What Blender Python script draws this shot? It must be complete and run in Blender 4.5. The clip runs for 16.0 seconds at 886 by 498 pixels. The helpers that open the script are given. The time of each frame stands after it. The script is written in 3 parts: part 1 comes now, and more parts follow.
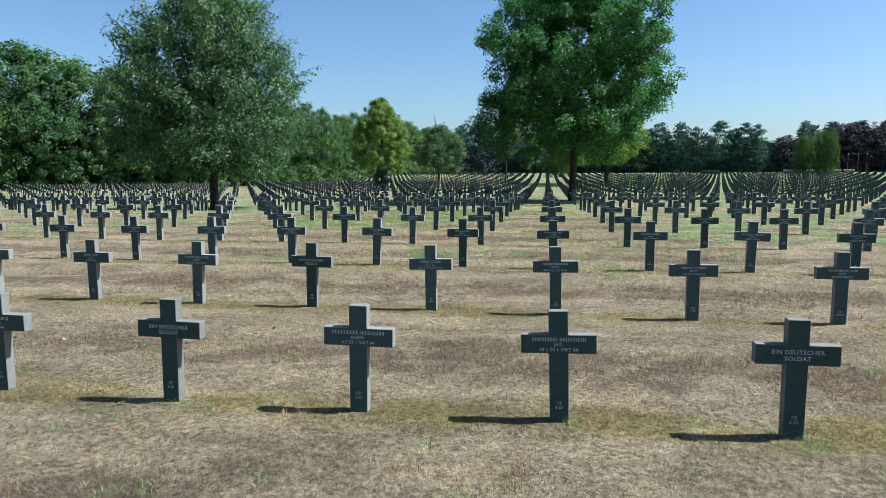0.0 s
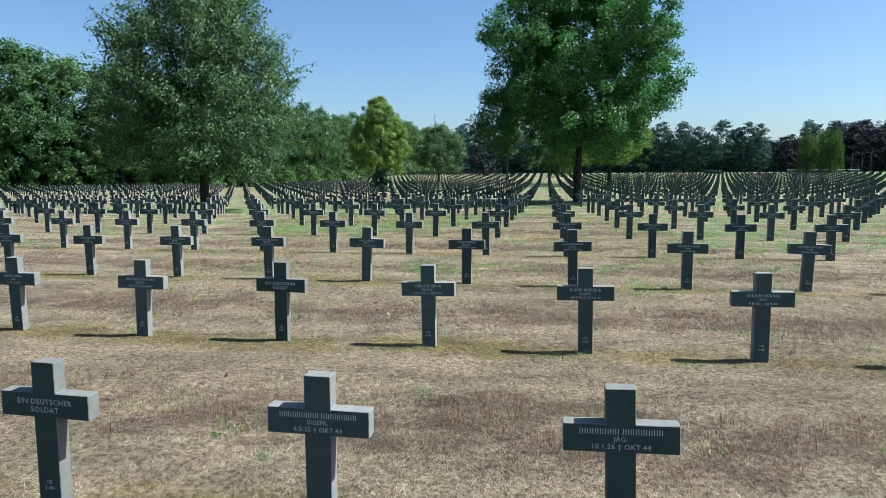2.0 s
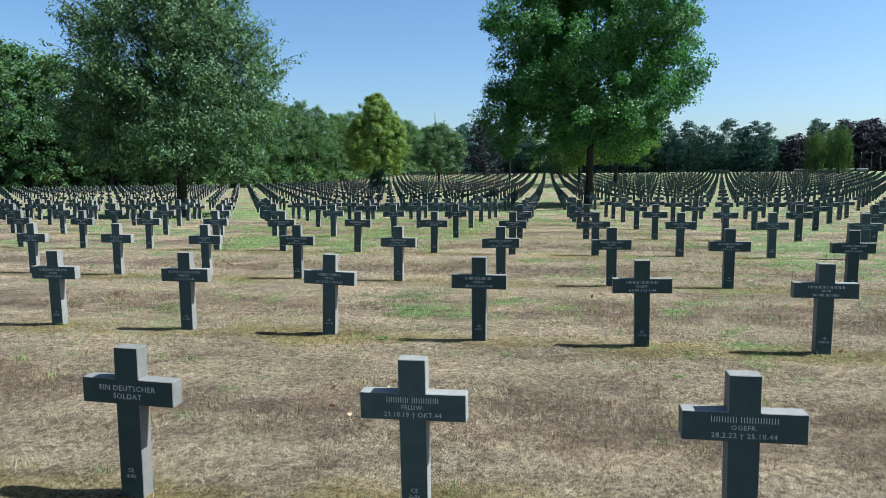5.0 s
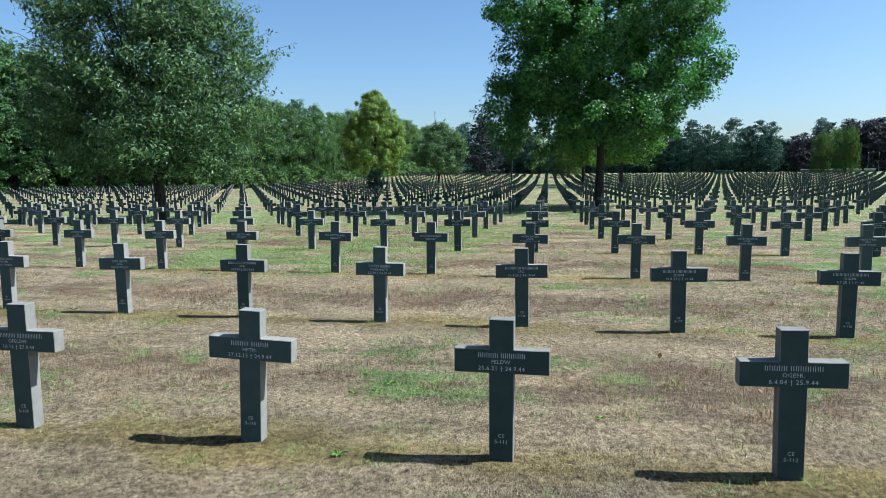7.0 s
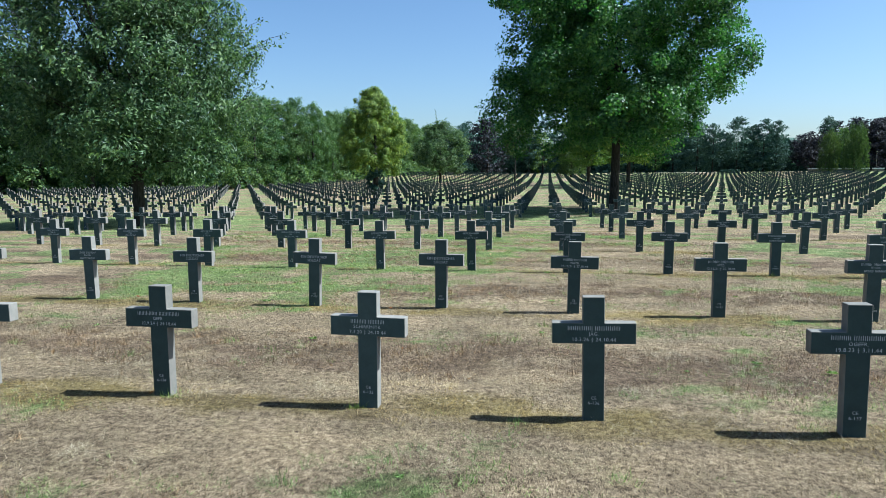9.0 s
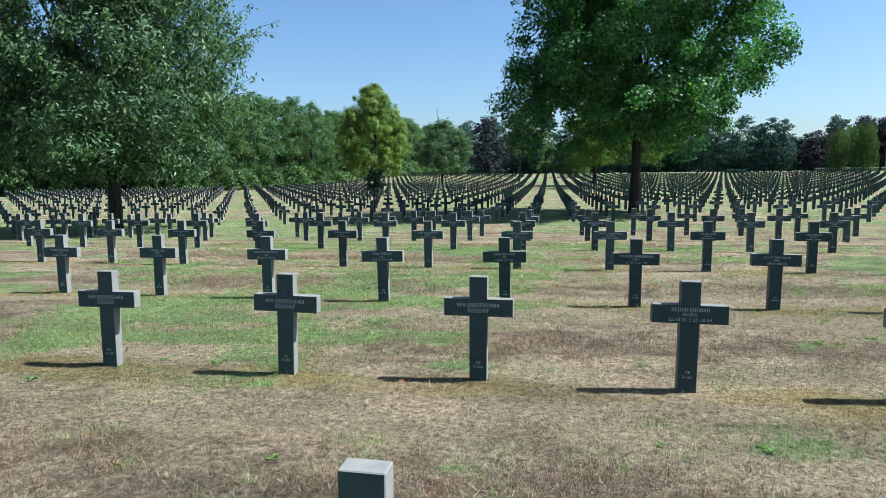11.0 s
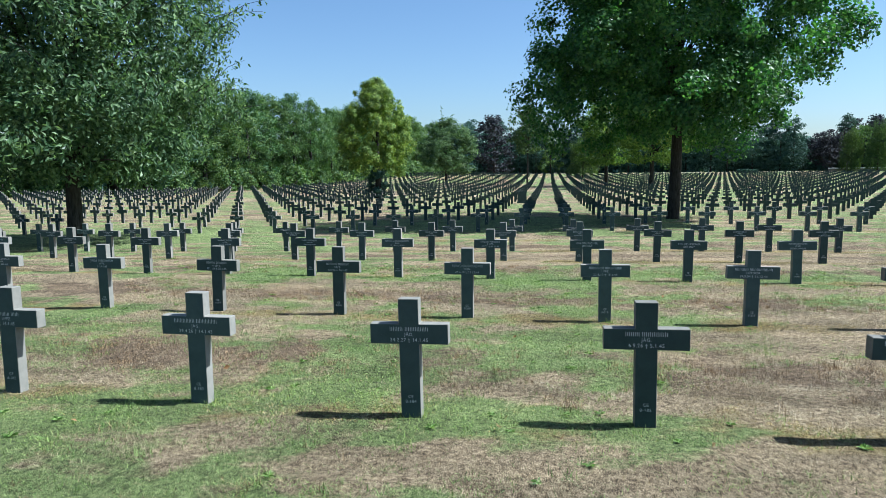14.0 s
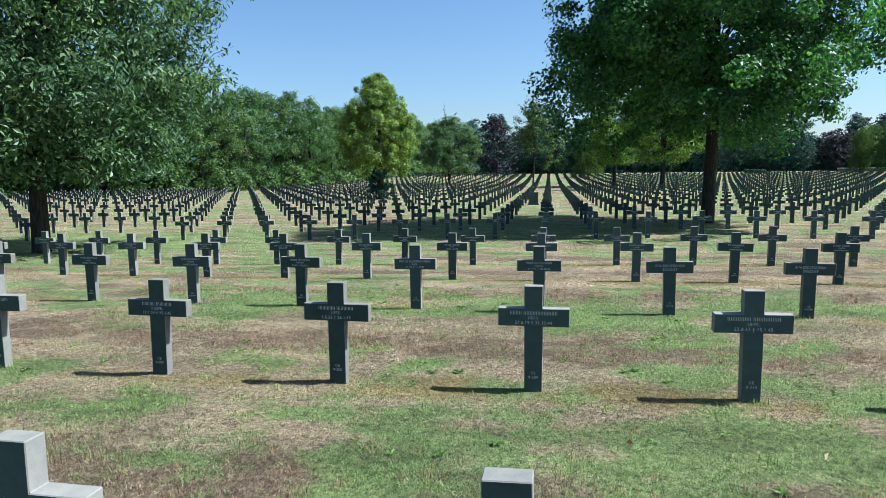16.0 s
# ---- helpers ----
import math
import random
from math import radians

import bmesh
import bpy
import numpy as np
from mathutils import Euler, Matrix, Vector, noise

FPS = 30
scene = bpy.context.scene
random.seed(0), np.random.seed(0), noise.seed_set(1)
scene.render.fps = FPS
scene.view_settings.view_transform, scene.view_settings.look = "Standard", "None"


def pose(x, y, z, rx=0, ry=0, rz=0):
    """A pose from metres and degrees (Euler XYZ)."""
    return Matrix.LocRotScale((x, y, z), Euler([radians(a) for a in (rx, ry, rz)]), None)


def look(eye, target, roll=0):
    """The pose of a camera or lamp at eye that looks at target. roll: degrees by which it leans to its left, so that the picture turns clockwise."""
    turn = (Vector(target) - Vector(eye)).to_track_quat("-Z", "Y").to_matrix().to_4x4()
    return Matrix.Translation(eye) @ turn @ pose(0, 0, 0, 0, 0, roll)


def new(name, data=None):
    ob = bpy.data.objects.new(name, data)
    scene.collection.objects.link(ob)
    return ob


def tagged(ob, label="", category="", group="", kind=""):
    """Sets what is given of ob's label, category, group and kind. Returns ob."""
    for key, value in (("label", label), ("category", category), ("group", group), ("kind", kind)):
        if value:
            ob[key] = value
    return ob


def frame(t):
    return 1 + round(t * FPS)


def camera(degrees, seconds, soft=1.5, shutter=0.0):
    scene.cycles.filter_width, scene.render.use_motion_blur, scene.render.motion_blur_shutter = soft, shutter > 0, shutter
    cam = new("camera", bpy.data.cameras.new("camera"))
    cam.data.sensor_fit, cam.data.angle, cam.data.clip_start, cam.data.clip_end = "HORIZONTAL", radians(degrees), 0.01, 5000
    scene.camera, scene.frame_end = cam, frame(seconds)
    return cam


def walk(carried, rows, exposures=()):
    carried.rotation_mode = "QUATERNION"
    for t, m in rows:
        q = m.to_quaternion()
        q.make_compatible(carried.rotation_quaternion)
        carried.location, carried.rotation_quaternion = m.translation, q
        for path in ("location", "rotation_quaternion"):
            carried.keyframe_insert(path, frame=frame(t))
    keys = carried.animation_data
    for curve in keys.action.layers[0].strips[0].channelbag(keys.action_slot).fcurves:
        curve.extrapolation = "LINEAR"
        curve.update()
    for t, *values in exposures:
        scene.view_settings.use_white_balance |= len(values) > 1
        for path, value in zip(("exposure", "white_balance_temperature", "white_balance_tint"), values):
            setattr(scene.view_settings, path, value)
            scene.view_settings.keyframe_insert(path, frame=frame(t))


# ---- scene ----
cam = camera(67.32, 16.0, soft=0.8)
PATH = [
    (0.0, pose(0.000, 0.036, 2.019, 83.160, 0.246, 8.830)),
    (1.0, pose(-0.150, 0.986, 2.033, 83.164, 0.297, 8.830)),
    (2.0, pose(-0.304, 1.961, 2.033, 83.170, 0.336, 8.839)),
    (3.0, pose(-0.475, 3.097, 2.032, 83.165, 0.344, 8.864)),
    (4.0, pose(-0.670, 4.408, 2.024, 83.189, 0.407, 8.857)),
    (5.0, pose(-0.905, 5.853, 2.012, 83.190, 0.431, 8.874)),
    (6.0, pose(-1.135, 7.454, 2.000, 83.196, 0.445, 8.886)),
    (7.0, pose(-1.377, 9.026, 2.000, 83.216, 0.447, 8.890)),
    (8.0, pose(-1.680, 10.505, 2.014, 83.203, 0.454, 8.905)),
    (9.0, pose(-2.036, 12.027, 2.014, 83.190, 0.503, 8.936)),
    (10.0, pose(-2.430, 13.593, 2.006, 83.211, 0.573, 8.941)),
    (11.0, pose(-2.880, 15.169, 2.008, 83.222, 0.645, 8.942)),
    (12.0, pose(-3.339, 16.721, 2.011, 83.259, 0.705, 8.961)),
    (13.0, pose(-3.772, 18.163, 2.028, 83.239, 0.664, 8.956)),
    (14.0, pose(-4.236, 19.698, 2.028, 83.205, 0.619, 8.985)),
    (15.0, pose(-4.716, 21.236, 2.006, 83.225, 0.622, 9.014)),
    (16.0, pose(-5.200, 22.741, 1.998, 83.227, 0.635, 9.008)),
]
walk(cam, PATH, [(0.0, 1.14, 5350.0, 4.0), (16.0, 1.27, 5350.0, 4.0)])

# ---- light: a clear late-summer day, the sun high on the right and a little ahead ----
SUN_WAY = Vector((0.80, 0.12, 0.97)).normalized()
sun_elevation = math.asin(SUN_WAY.z)
sun_azimuth = math.atan2(SUN_WAY.x, SUN_WAY.y)
world = bpy.data.worlds.new("sky")
scene.world = world
world.use_nodes = True
wn = world.node_tree.nodes
wn.clear()
sky = wn.new("ShaderNodeTexSky")
sky.sky_type = "NISHITA"
sky.sun_disc = False
sky.sun_elevation = sun_elevation
sky.sun_rotation = sun_azimuth
sky.air_density, sky.dust_density, sky.ozone_density = 1.0, 1.0, 2.6
sky_out = wn.new("ShaderNodeOutputWorld")
sky_bg = wn.new("ShaderNodeBackground")
sky_bg.inputs["Strength"].default_value = 0.060
world.node_tree.links.new(sky.outputs[0], sky_bg.inputs[0])
world.node_tree.links.new(sky_bg.outputs[0], sky_out.inputs[0])
sun = new("sun", bpy.data.lights.new("sun", "SUN"))
sun.data.energy = 5.0
sun.data.angle = radians(0.53)
sun.data.color = (1.0, 0.96, 0.90)
sun.matrix_world = look((0, 0, 60), Vector((0, 0, 60)) - SUN_WAY)


# ---- materials ----
def material(name, rough=0.8, spec=0.3):
    m = bpy.data.materials.new(name)
    m.use_nodes = True
    b = m.node_tree.nodes["Principled BSDF"]
    b.inputs["Roughness"].default_value = rough
    b.inputs["Specular IOR Level"].default_value = spec
    return m, m.node_tree, b


def node(nt, kind, **inputs):
    n = nt.nodes.new(kind)
    for key, value in inputs.items():
        n.inputs[key.replace("_", " ")].default_value = value
    return n


def noise_tex(nt, vec, scale, detail=4.0, rough=0.6):
    n = node(nt, "ShaderNodeTexNoise", Scale=scale, Detail=detail, Roughness=rough)
    if vec:
        nt.links.new(vec, n.inputs["Vector"])
    return n.outputs["Fac"]


def ramp(nt, fac, stops):
    r = nt.nodes.new("ShaderNodeValToRGB")
    e = r.color_ramp.elements
    while len(e) < len(stops):
        e.new(0.5)
    for el, (p, c) in zip(e, stops):
        el.position, el.color = p, (*c, 1)
    nt.links.new(fac, r.inputs[0])
    return r.outputs[0]


def mix(nt, fac, a, b, blend="MIX"):
    m = nt.nodes.new("ShaderNodeMix")
    m.data_type, m.blend_type = "RGBA", blend
    for sock, v in ((m.inputs[0], fac), (m.inputs[6], a), (m.inputs[7], b)):
        if isinstance(v, (int, float)):
            sock.default_value = v
        elif isinstance(v, tuple):
            sock.default_value = (*v, 1)
        else:
            nt.links.new(v, sock)
    return m.outputs[2]


def bump(nt, bsdf, height, strength, distance):
    b = node(nt, "ShaderNodeBump", Strength=strength, Distance=distance)
    nt.links.new(height, b.inputs["Height"])
    nt.links.new(b.outputs[0], bsdf.inputs["Normal"])


def stone_material(name, dark, mid, light, rough, spec=0.3):
    """Fine grey stone, a little blotched and weathered; each cross of its own shade."""
    m, nt, b = material(name, rough, spec)
    co = nt.nodes.new("ShaderNodeTexCoord").outputs["Object"]
    info = nt.nodes.new("ShaderNodeObjectInfo").outputs["Random"]
    base = ramp(nt, info, [(0.0, dark), (0.5, mid), (1.0, light)])
    blotch = ramp(nt, noise_tex(nt, co, 7.0, 5), [(0.3, (0.78, 0.80, 0.80)), (0.7, (1.14, 1.14, 1.12))])
    c = mix(nt, 1.0, base, blotch, "MULTIPLY")
    grain = ramp(nt, noise_tex(nt, co, 160.0, 2), [(0.35, (0.92, 0.92, 0.92)), (0.65, (1.06, 1.06, 1.06))])
    c = mix(nt, 1.0, c, grain, "MULTIPLY")
    specks = ramp(nt, noise_tex(nt, co, 48.0, 2), [(0.72, (0, 0, 0)), (0.80, (0.22, 0.22, 0.22))])
    c = mix(nt, specks, c, (0.32, 0.33, 0.30))
    nt.links.new(c, b.inputs["Base Color"])
    bump(nt, b, noise_tex(nt, co, 90.0, 3), 0.12, 0.003)
    return m


def paint_material(name, col, rough=0.7):
    m, nt, b = material(name, rough, 0.25)
    co = nt.nodes.new("ShaderNodeTexCoord").outputs["Object"]
    v = ramp(nt, noise_tex(nt, co, 30.0, 4), [(0.3, tuple(0.8 * x for x in col)), (0.7, col)])
    nt.links.new(v, b.inputs["Base Color"])
    return m


def leaf_material(name, dark, mid, light, through_col, thick=0.35, rough=0.5):
    m, nt, b = material(name, rough, 0.2)
    geo = nt.nodes.new("ShaderNodeNewGeometry").outputs["Random Per Island"]
    co = nt.nodes.new("ShaderNodeTexCoord").outputs["Object"]
    c = ramp(nt, geo, [(0.0, dark), (0.55, mid), (1.0, light)])
    patch = ramp(nt, noise_tex(nt, co, 0.45, 2), [(0.35, (0.8, 0.85, 0.85)), (0.65, (1.15, 1.12, 1.0))])
    c = mix(nt, 1.0, c, patch, "MULTIPLY")
    info = nt.nodes.new("ShaderNodeObjectInfo").outputs["Random"]
    own = ramp(nt, info, [(0.0, (0.78, 0.88, 0.86)), (1.0, (1.2, 1.1, 1.0))])
    c = mix(nt, 1.0, c, own, "MULTIPLY")
    nt.links.new(c, b.inputs["Base Color"])
    tr = nt.nodes.new("ShaderNodeBsdfTranslucent")
    tc = mix(nt, 1.0, c, through_col, "MULTIPLY")
    nt.links.new(tc, tr.inputs["Color"])
    ms = nt.nodes.new("ShaderNodeMixShader")
    ms.inputs[0].default_value = thick
    nt.links.new(b.outputs[0], ms.inputs[1])
    nt.links.new(tr.outputs[0], ms.inputs[2])
    nt.links.new(ms.outputs[0], nt.nodes["Material Output"].inputs["Surface"])
    return m


def bark_material(name, dark, light):
    m, nt, b = material(name, 0.9, 0.2)
    co = nt.nodes.new("ShaderNodeTexCoord").outputs["Object"]
    mp = nt.nodes.new("ShaderNodeMapping")
    mp.inputs["Scale"].default_value = (1, 1, 0.18)
    nt.links.new(co, mp.inputs[0])
    n = noise_tex(nt, mp.outputs[0], 14.0, 6, 0.7)
    nt.links.new(ramp(nt, n, [(0.35, dark), (0.7, light)]), b.inputs["Base Color"])
    bump(nt, b, n, 0.8, 0.04)
    return m


def ground_material():
    """Drought-bleached lawn: straw, dead brown bands, moss and green patches, as the growth map lays them."""
    m, nt, b = material("dry_lawn", 0.95, 0.1)
    co = nt.nodes.new("ShaderNodeTexCoord").outputs["Object"]
    lumps = noise_tex(nt, co, 17.0, 9, 0.88)
    fine = lumps
    for k, turn in enumerate((0.3, 1.25, 2.2, 2.8)):
        ms = nt.nodes.new("ShaderNodeMapping")
        ms.inputs["Rotation"].default_value = (0, 0, turn)
        ms.inputs["Location"].default_value = (3.7 * k, 1.9 * k, 0)
        ms.inputs["Scale"].default_value = (1.0, 0.16, 0.4)
        nt.links.new(co, ms.inputs[0])
        st = node(nt, "ShaderNodeTexNoise", Scale=210.0, Detail=3.0, Roughness=0.7, Distortion=0.25)
        nt.links.new(ms.outputs[0], st.inputs["Vector"])
        top = nt.nodes.new("ShaderNodeMath")
        top.operation = "MAXIMUM" if k else "ADD"
        nt.links.new(st.outputs["Fac"], top.inputs[0])
        if k:
            nt.links.new(strand, top.inputs[1])
        else:
            top.inputs[1].default_value = 0.0
        strand = top.outputs[0]
    both = nt.nodes.new("ShaderNodeMath")
    both.operation = "MULTIPLY_ADD"
    both.inputs[1].default_value = 0.7
    half = nt.nodes.new("ShaderNodeMath")
    half.operation = "MULTIPLY_ADD"
    half.inputs[1].default_value = 0.55
    half.inputs[2].default_value = -0.19
    nt.links.new(lumps, half.inputs[0])
    nt.links.new(strand, both.inputs[0])
    nt.links.new(half.outputs[0], both.inputs[2])
    fine = both.outputs[0]
    mp = nt.nodes.new("ShaderNodeMapping")
    mp.inputs["Scale"].default_value = (0.4, 1.0, 1.0)
    nt.links.new(co, mp.inputs[0])
    mid = noise_tex(nt, mp.outputs[0], 5.0, 6, 0.7)
    att = nt.nodes.new("ShaderNodeAttribute")
    att.attribute_name = "growth"
    sep = nt.nodes.new("ShaderNodeSeparateXYZ")
    nt.links.new(att.outputs["Vector"], sep.inputs[0])

    def blurred(value, lo, hi):
        a = nt.nodes.new("ShaderNodeMath")
        a.operation = "MULTIPLY_ADD"
        a.inputs[1].default_value = 0.5
        nt.links.new(mid, a.inputs[0])
        nt.links.new(value, a.inputs[2])
        return ramp(nt, a.outputs[0], [(lo, (0, 0, 0)), (hi, (1, 1, 1))])

    straw = ramp(nt, fine, [(0.42, (0.036, 0.026, 0.016)), (0.5, (0.250, 0.186, 0.112)), (0.58, (0.58, 0.46, 0.30))])
    brown = ramp(nt, fine, [(0.42, (0.030, 0.021, 0.013)), (0.5, (0.170, 0.121, 0.077)), (0.59, (0.38, 0.282, 0.182))])
    moss = ramp(nt, fine, [(0.42, (0.036, 0.026, 0.009)), (0.5, (0.200, 0.152, 0.062)), (0.59, (0.42, 0.335, 0.155))])
    green = ramp(nt, fine, [(0.42, (0.024, 0.035, 0.012)), (0.5, (0.162, 0.200, 0.074)), (0.59, (0.35, 0.40, 0.16))])
    c = mix(nt, blurred(sep.outputs["Y"], 0.68, 0.84), straw, brown)
    c = mix(nt, blurred(sep.outputs["Z"], 0.68, 0.88), c, moss)
    c = mix(nt, blurred(sep.outputs["X"], 0.72, 0.84), c, green)
    tone = ramp(nt, noise_tex(nt, mp.outputs[0], 1.5, 7, 0.72), [(0.36, (0.56, 0.56, 0.55)), (0.5, (0.88, 0.88, 0.88)), (0.64, (1.18, 1.17, 1.14))])
    c = mix(nt, 1.0, c, tone, "MULTIPLY")
    nt.links.new(c, b.inputs["Base Color"])
    bump(nt, b, fine, 1.0, 0.06)
    return m


# one stone in two tones: shade put into the dark, sunlight into the pale
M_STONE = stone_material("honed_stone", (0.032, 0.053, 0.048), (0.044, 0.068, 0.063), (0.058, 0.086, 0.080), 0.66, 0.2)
M_STONE_PALE = stone_material("rough_cut_stone", (0.158, 0.148, 0.128), (0.190, 0.178, 0.154), (0.222, 0.208, 0.182), 0.88, 0.15)
M_LETTER = paint_material("letter_fill", (0.50, 0.52, 0.50))
M_GROUND = ground_material()
M_OAK = leaf_material("oak_leaf", (0.020, 0.060, 0.024), (0.050, 0.120, 0.042), (0.105, 0.19, 0.060), (1.3, 1.8, 0.7), 0.38, 0.42)
M_CHERRY = leaf_material("cherry_leaf", (0.036, 0.066, 0.034), (0.086, 0.132, 0.062), (0.235, 0.29, 0.155), (1.5, 1.7, 0.8), 0.35, 0.4)
M_LINDEN = leaf_material("linden_leaf", (0.06, 0.115, 0.028), (0.15, 0.215, 0.050), (0.30, 0.36, 0.10), (1.6, 1.6, 0.6))
M_LAWN_LINDEN = leaf_material("lawn_linden_leaf", (0.050, 0.105, 0.026), (0.12, 0.19, 0.046), (0.23, 0.30, 0.08), (1.6, 1.7, 0.6))
M_WOOD = leaf_material("woodland_leaf", (0.030, 0.068, 0.030), (0.078, 0.135, 0.050), (0.15, 0.21, 0.078), (1.5, 1.7, 0.7))
# distance haze is mixed into this colour: bluer and lighter than plain needles
M_PINE = leaf_material("pine_needles", (0.028, 0.062, 0.056), (0.048, 0.092, 0.080), (0.072, 0.126, 0.104), (1.2, 1.4, 0.8), 0.15, 0.75)
M_BEECH = leaf_material("copper_beech_leaf", (0.022, 0.024, 0.032), (0.036, 0.037, 0.048), (0.056, 0.054, 0.066), (1.3, 0.9, 0.9), 0.08, 0.75)
M_WILLOW = leaf_material("willow_leaf", (0.03, 0.06, 0.025), (0.06, 0.10, 0.04), (0.105, 0.15, 0.06), (1.5, 1.6, 0.7))
M_BARK = bark_material("bark", (0.014, 0.013, 0.010), (0.060, 0.054, 0.043))


# ---- building helpers ----
def part(name, bm, mat, parent, label=""):
    me = bpy.data.meshes.new(name)
    bm.to_mesh(me)
    bm.free()
    me.materials.append(mat)
    ob = new(name, me)
    ob.parent = parent
    if label:
        tagged(ob, label)
    return ob


def array_mesh(name, verts, faces, mat, smooth=False):
    """A mesh from arrays: verts n x 3, faces m x k."""
    verts, faces = np.asarray(verts, np.float32), np.asarray(faces, np.int32)
    me = bpy.data.meshes.new(name)
    me.vertices.add(len(verts))
    me.vertices.foreach_set("co", verts.ravel())
    k = faces.shape[1]
    me.loops.add(faces.size)
    me.loops.foreach_set("vertex_index", faces.ravel())
    me.polygons.add(len(faces))
    me.polygons.foreach_set("loop_start", np.arange(len(faces), dtype=np.int32) * k)
    me.polygons.foreach_set("use_smooth", np.full(len(faces), smooth))
    me.update(calc_edges=True)
    me.materials.append(mat)
    return me


def lattice(x, y, seed):
    """Smooth value noise, 0 to 1."""
    def h(i, j):
        v = np.sin(i * 127.1 + j * 311.7 + seed * 74.7) * 43758.5453
        return v - np.floor(v)
    i, j = np.floor(x), np.floor(y)
    u, v = x - i, y - j
    u, v = u * u * (3 - 2 * u), v * v * (3 - 2 * v)
    return (h(i, j) * (1 - u) + h(i + 1, j) * u) * (1 - v) + (h(i, j + 1) * (1 - u) + h(i + 1, j + 1) * u) * v


def cloud(x, y, seed, octaves=4):
    out, amp, tot = 0.0, 1.0, 0.0
    for o in range(octaves):
        out = out + amp * lattice(x * 2**o, y * 2**o, seed + o)
        tot += amp
        amp *= 0.6
    return out / tot


def row_phase(y):
    """0 on a row of graves, 0.5 half way to the next."""
    return ((y - 5.66) / 3.81) % 1.0


COL_X, COL_STEP, ROW_SKEW = -1.667, 1.8312, -0.0224
PROFILE_Y = [-3000, -10, 5.66, 9.5, 13.4, 17.2, 21, 24.8, 28.6, 32.3, 36, 39.8, 43.6, 47.5, 51.3, 55, 70, 88, 117, 150, 190, 215, 230, 4000]
PROFILE_Z = [-0.2, -0.2, -0.142, -0.044, 0.052, 0.065, 0.081, 0.058, 0.0, -0.06, -0.20, -0.42, -0.49, -0.50, -0.51, -0.57, -0.77, -0.85, -0.95, -0.70, 0.0, 0.45, 0.5, 0.5]


def ground_z(x, y):
    """Height of the gently rolling ground: a profile along the rows, lower on the wood's side, with a rise far back."""
    x, y = np.asarray(x, float), np.asarray(y, float)
    z = sum(w * np.interp(y + d, PROFILE_Y, PROFILE_Z) for d, w in ((-1.6, 0.2), (0, 0.6), (1.6, 0.2)))
    s = np.clip(-x / 25, 0, 1.6)
    z = z - 0.30 * s * np.exp(-(((y - 46) / 18) ** 4)) * np.clip((y - 31) / 10, 0, 1)
    ph = row_phase(y - ROW_SKEW * (x - COL_X))
    open_strip = np.clip((np.minimum(ph, 1 - ph) - 0.08) / 0.2, 0, 1) * np.clip((70 - y) / 20, 0, 1) * np.clip((y + 4) / 4, 0, 1)
    z = z + open_strip * (0.13 * (cloud(x * 0.42, y * 1.1, 91, 3) - 0.5) + 0.05 * (cloud(x * 1.7, y * 2.6, 97, 2) - 0.5))
    return z + 1.0 * np.exp(-(((x + 32) / 22) ** 2 + ((y - 168) / 24) ** 2))


def gz(x, y):
    return float(ground_z(x, y))


# ---- ground ----
def spaced(a, b, fine_a, fine_b, step, grow):
    mids = list(np.arange(fine_a, fine_b + 1e-6, step))
    up, s = [], step
    p = mids[-1]
    while p < b:
        s *= grow
        p += s
        up.append(p)
    down, s = [], step
    p = mids[0]
    while p > a:
        s *= grow
        p -= s
        down.append(p)
    return np.array(down[::-1] + mids + up)


gxs = spaced(-2500, 2500, -34, 24, 0.25, 1.14)
gys = spaced(-2000, 2500, 2, 66, 0.25, 1.10)
GX, GY = np.meshgrid(gxs, gys)
GZ = ground_z(GX, GY)
rng = np.random.default_rng(5)
near = np.exp(-np.maximum(0, np.hypot(GX, GY - 16) - 22) / 6)
GZ = GZ + rng.normal(0, 0.005, GZ.shape) * near
nx, ny = len(gxs), len(gys)
idx = np.arange(nx * ny).reshape(ny, nx)
quads = np.stack([idx[:-1, :-1], idx[:-1, 1:], idx[1:, 1:], idx[1:, :-1]], -1).reshape(-1, 4)


def growth(x, y):
    """Green, dead brown and moss, each 0 to 1: greener further on and under the trees."""
    trend = np.interp(y, [0, 9, 14, 18, 22, 28, 32, 35, 45, 120, 240], [-0.27, -0.24, -0.13, -0.01, 0.06, 0.15, 0.14, 0.04, 0.14, 0.18, 0.22])
    trend = trend + 0.07 * np.clip((x - 3) / 8, 0, 1) * np.clip((y - 14) / 10, 0, 1)
    shade = 0.45 * np.exp(-(((x + 26) / 11) ** 2 + ((y - 44) / 7) ** 2)) + 0.38 * np.exp(-(((x + 6) / 8) ** 2 + ((y - 53.5) / 5.5) ** 2))
    g = (cloud(x * 0.8, y * 1.3, 3, 5) - 0.5) * 1.15 + (cloud(x * 0.17, y * 0.3, 41, 2) - 0.5) * 0.45 + 0.33 + trend + shade
    g = g + (cloud(x * 3.1, y * 4.2, 57, 3) - 0.5) * 0.55
    ph = row_phase(y - ROW_SKEW * (x - COL_X))
    band = np.exp(-(((ph - 0.42) / 0.20) ** 2))
    d = band * 0.50 + (cloud(x * 0.5, y * 1.1, 17) - 0.5) * 0.6 + (cloud(x * 3.2, y * 4.4, 63, 3) - 0.5) * 0.8 + 0.17
    near_row = np.exp(-((np.minimum(ph, 1 - ph) / 0.13) ** 2))
    k = near_row * 0.46 + (cloud(x * 1.1, y * 1.6, 29) - 0.5) * 0.8 + 0.19
    return np.clip(g, 0, 1), np.clip(d, 0, 1), np.clip(k, 0, 1)


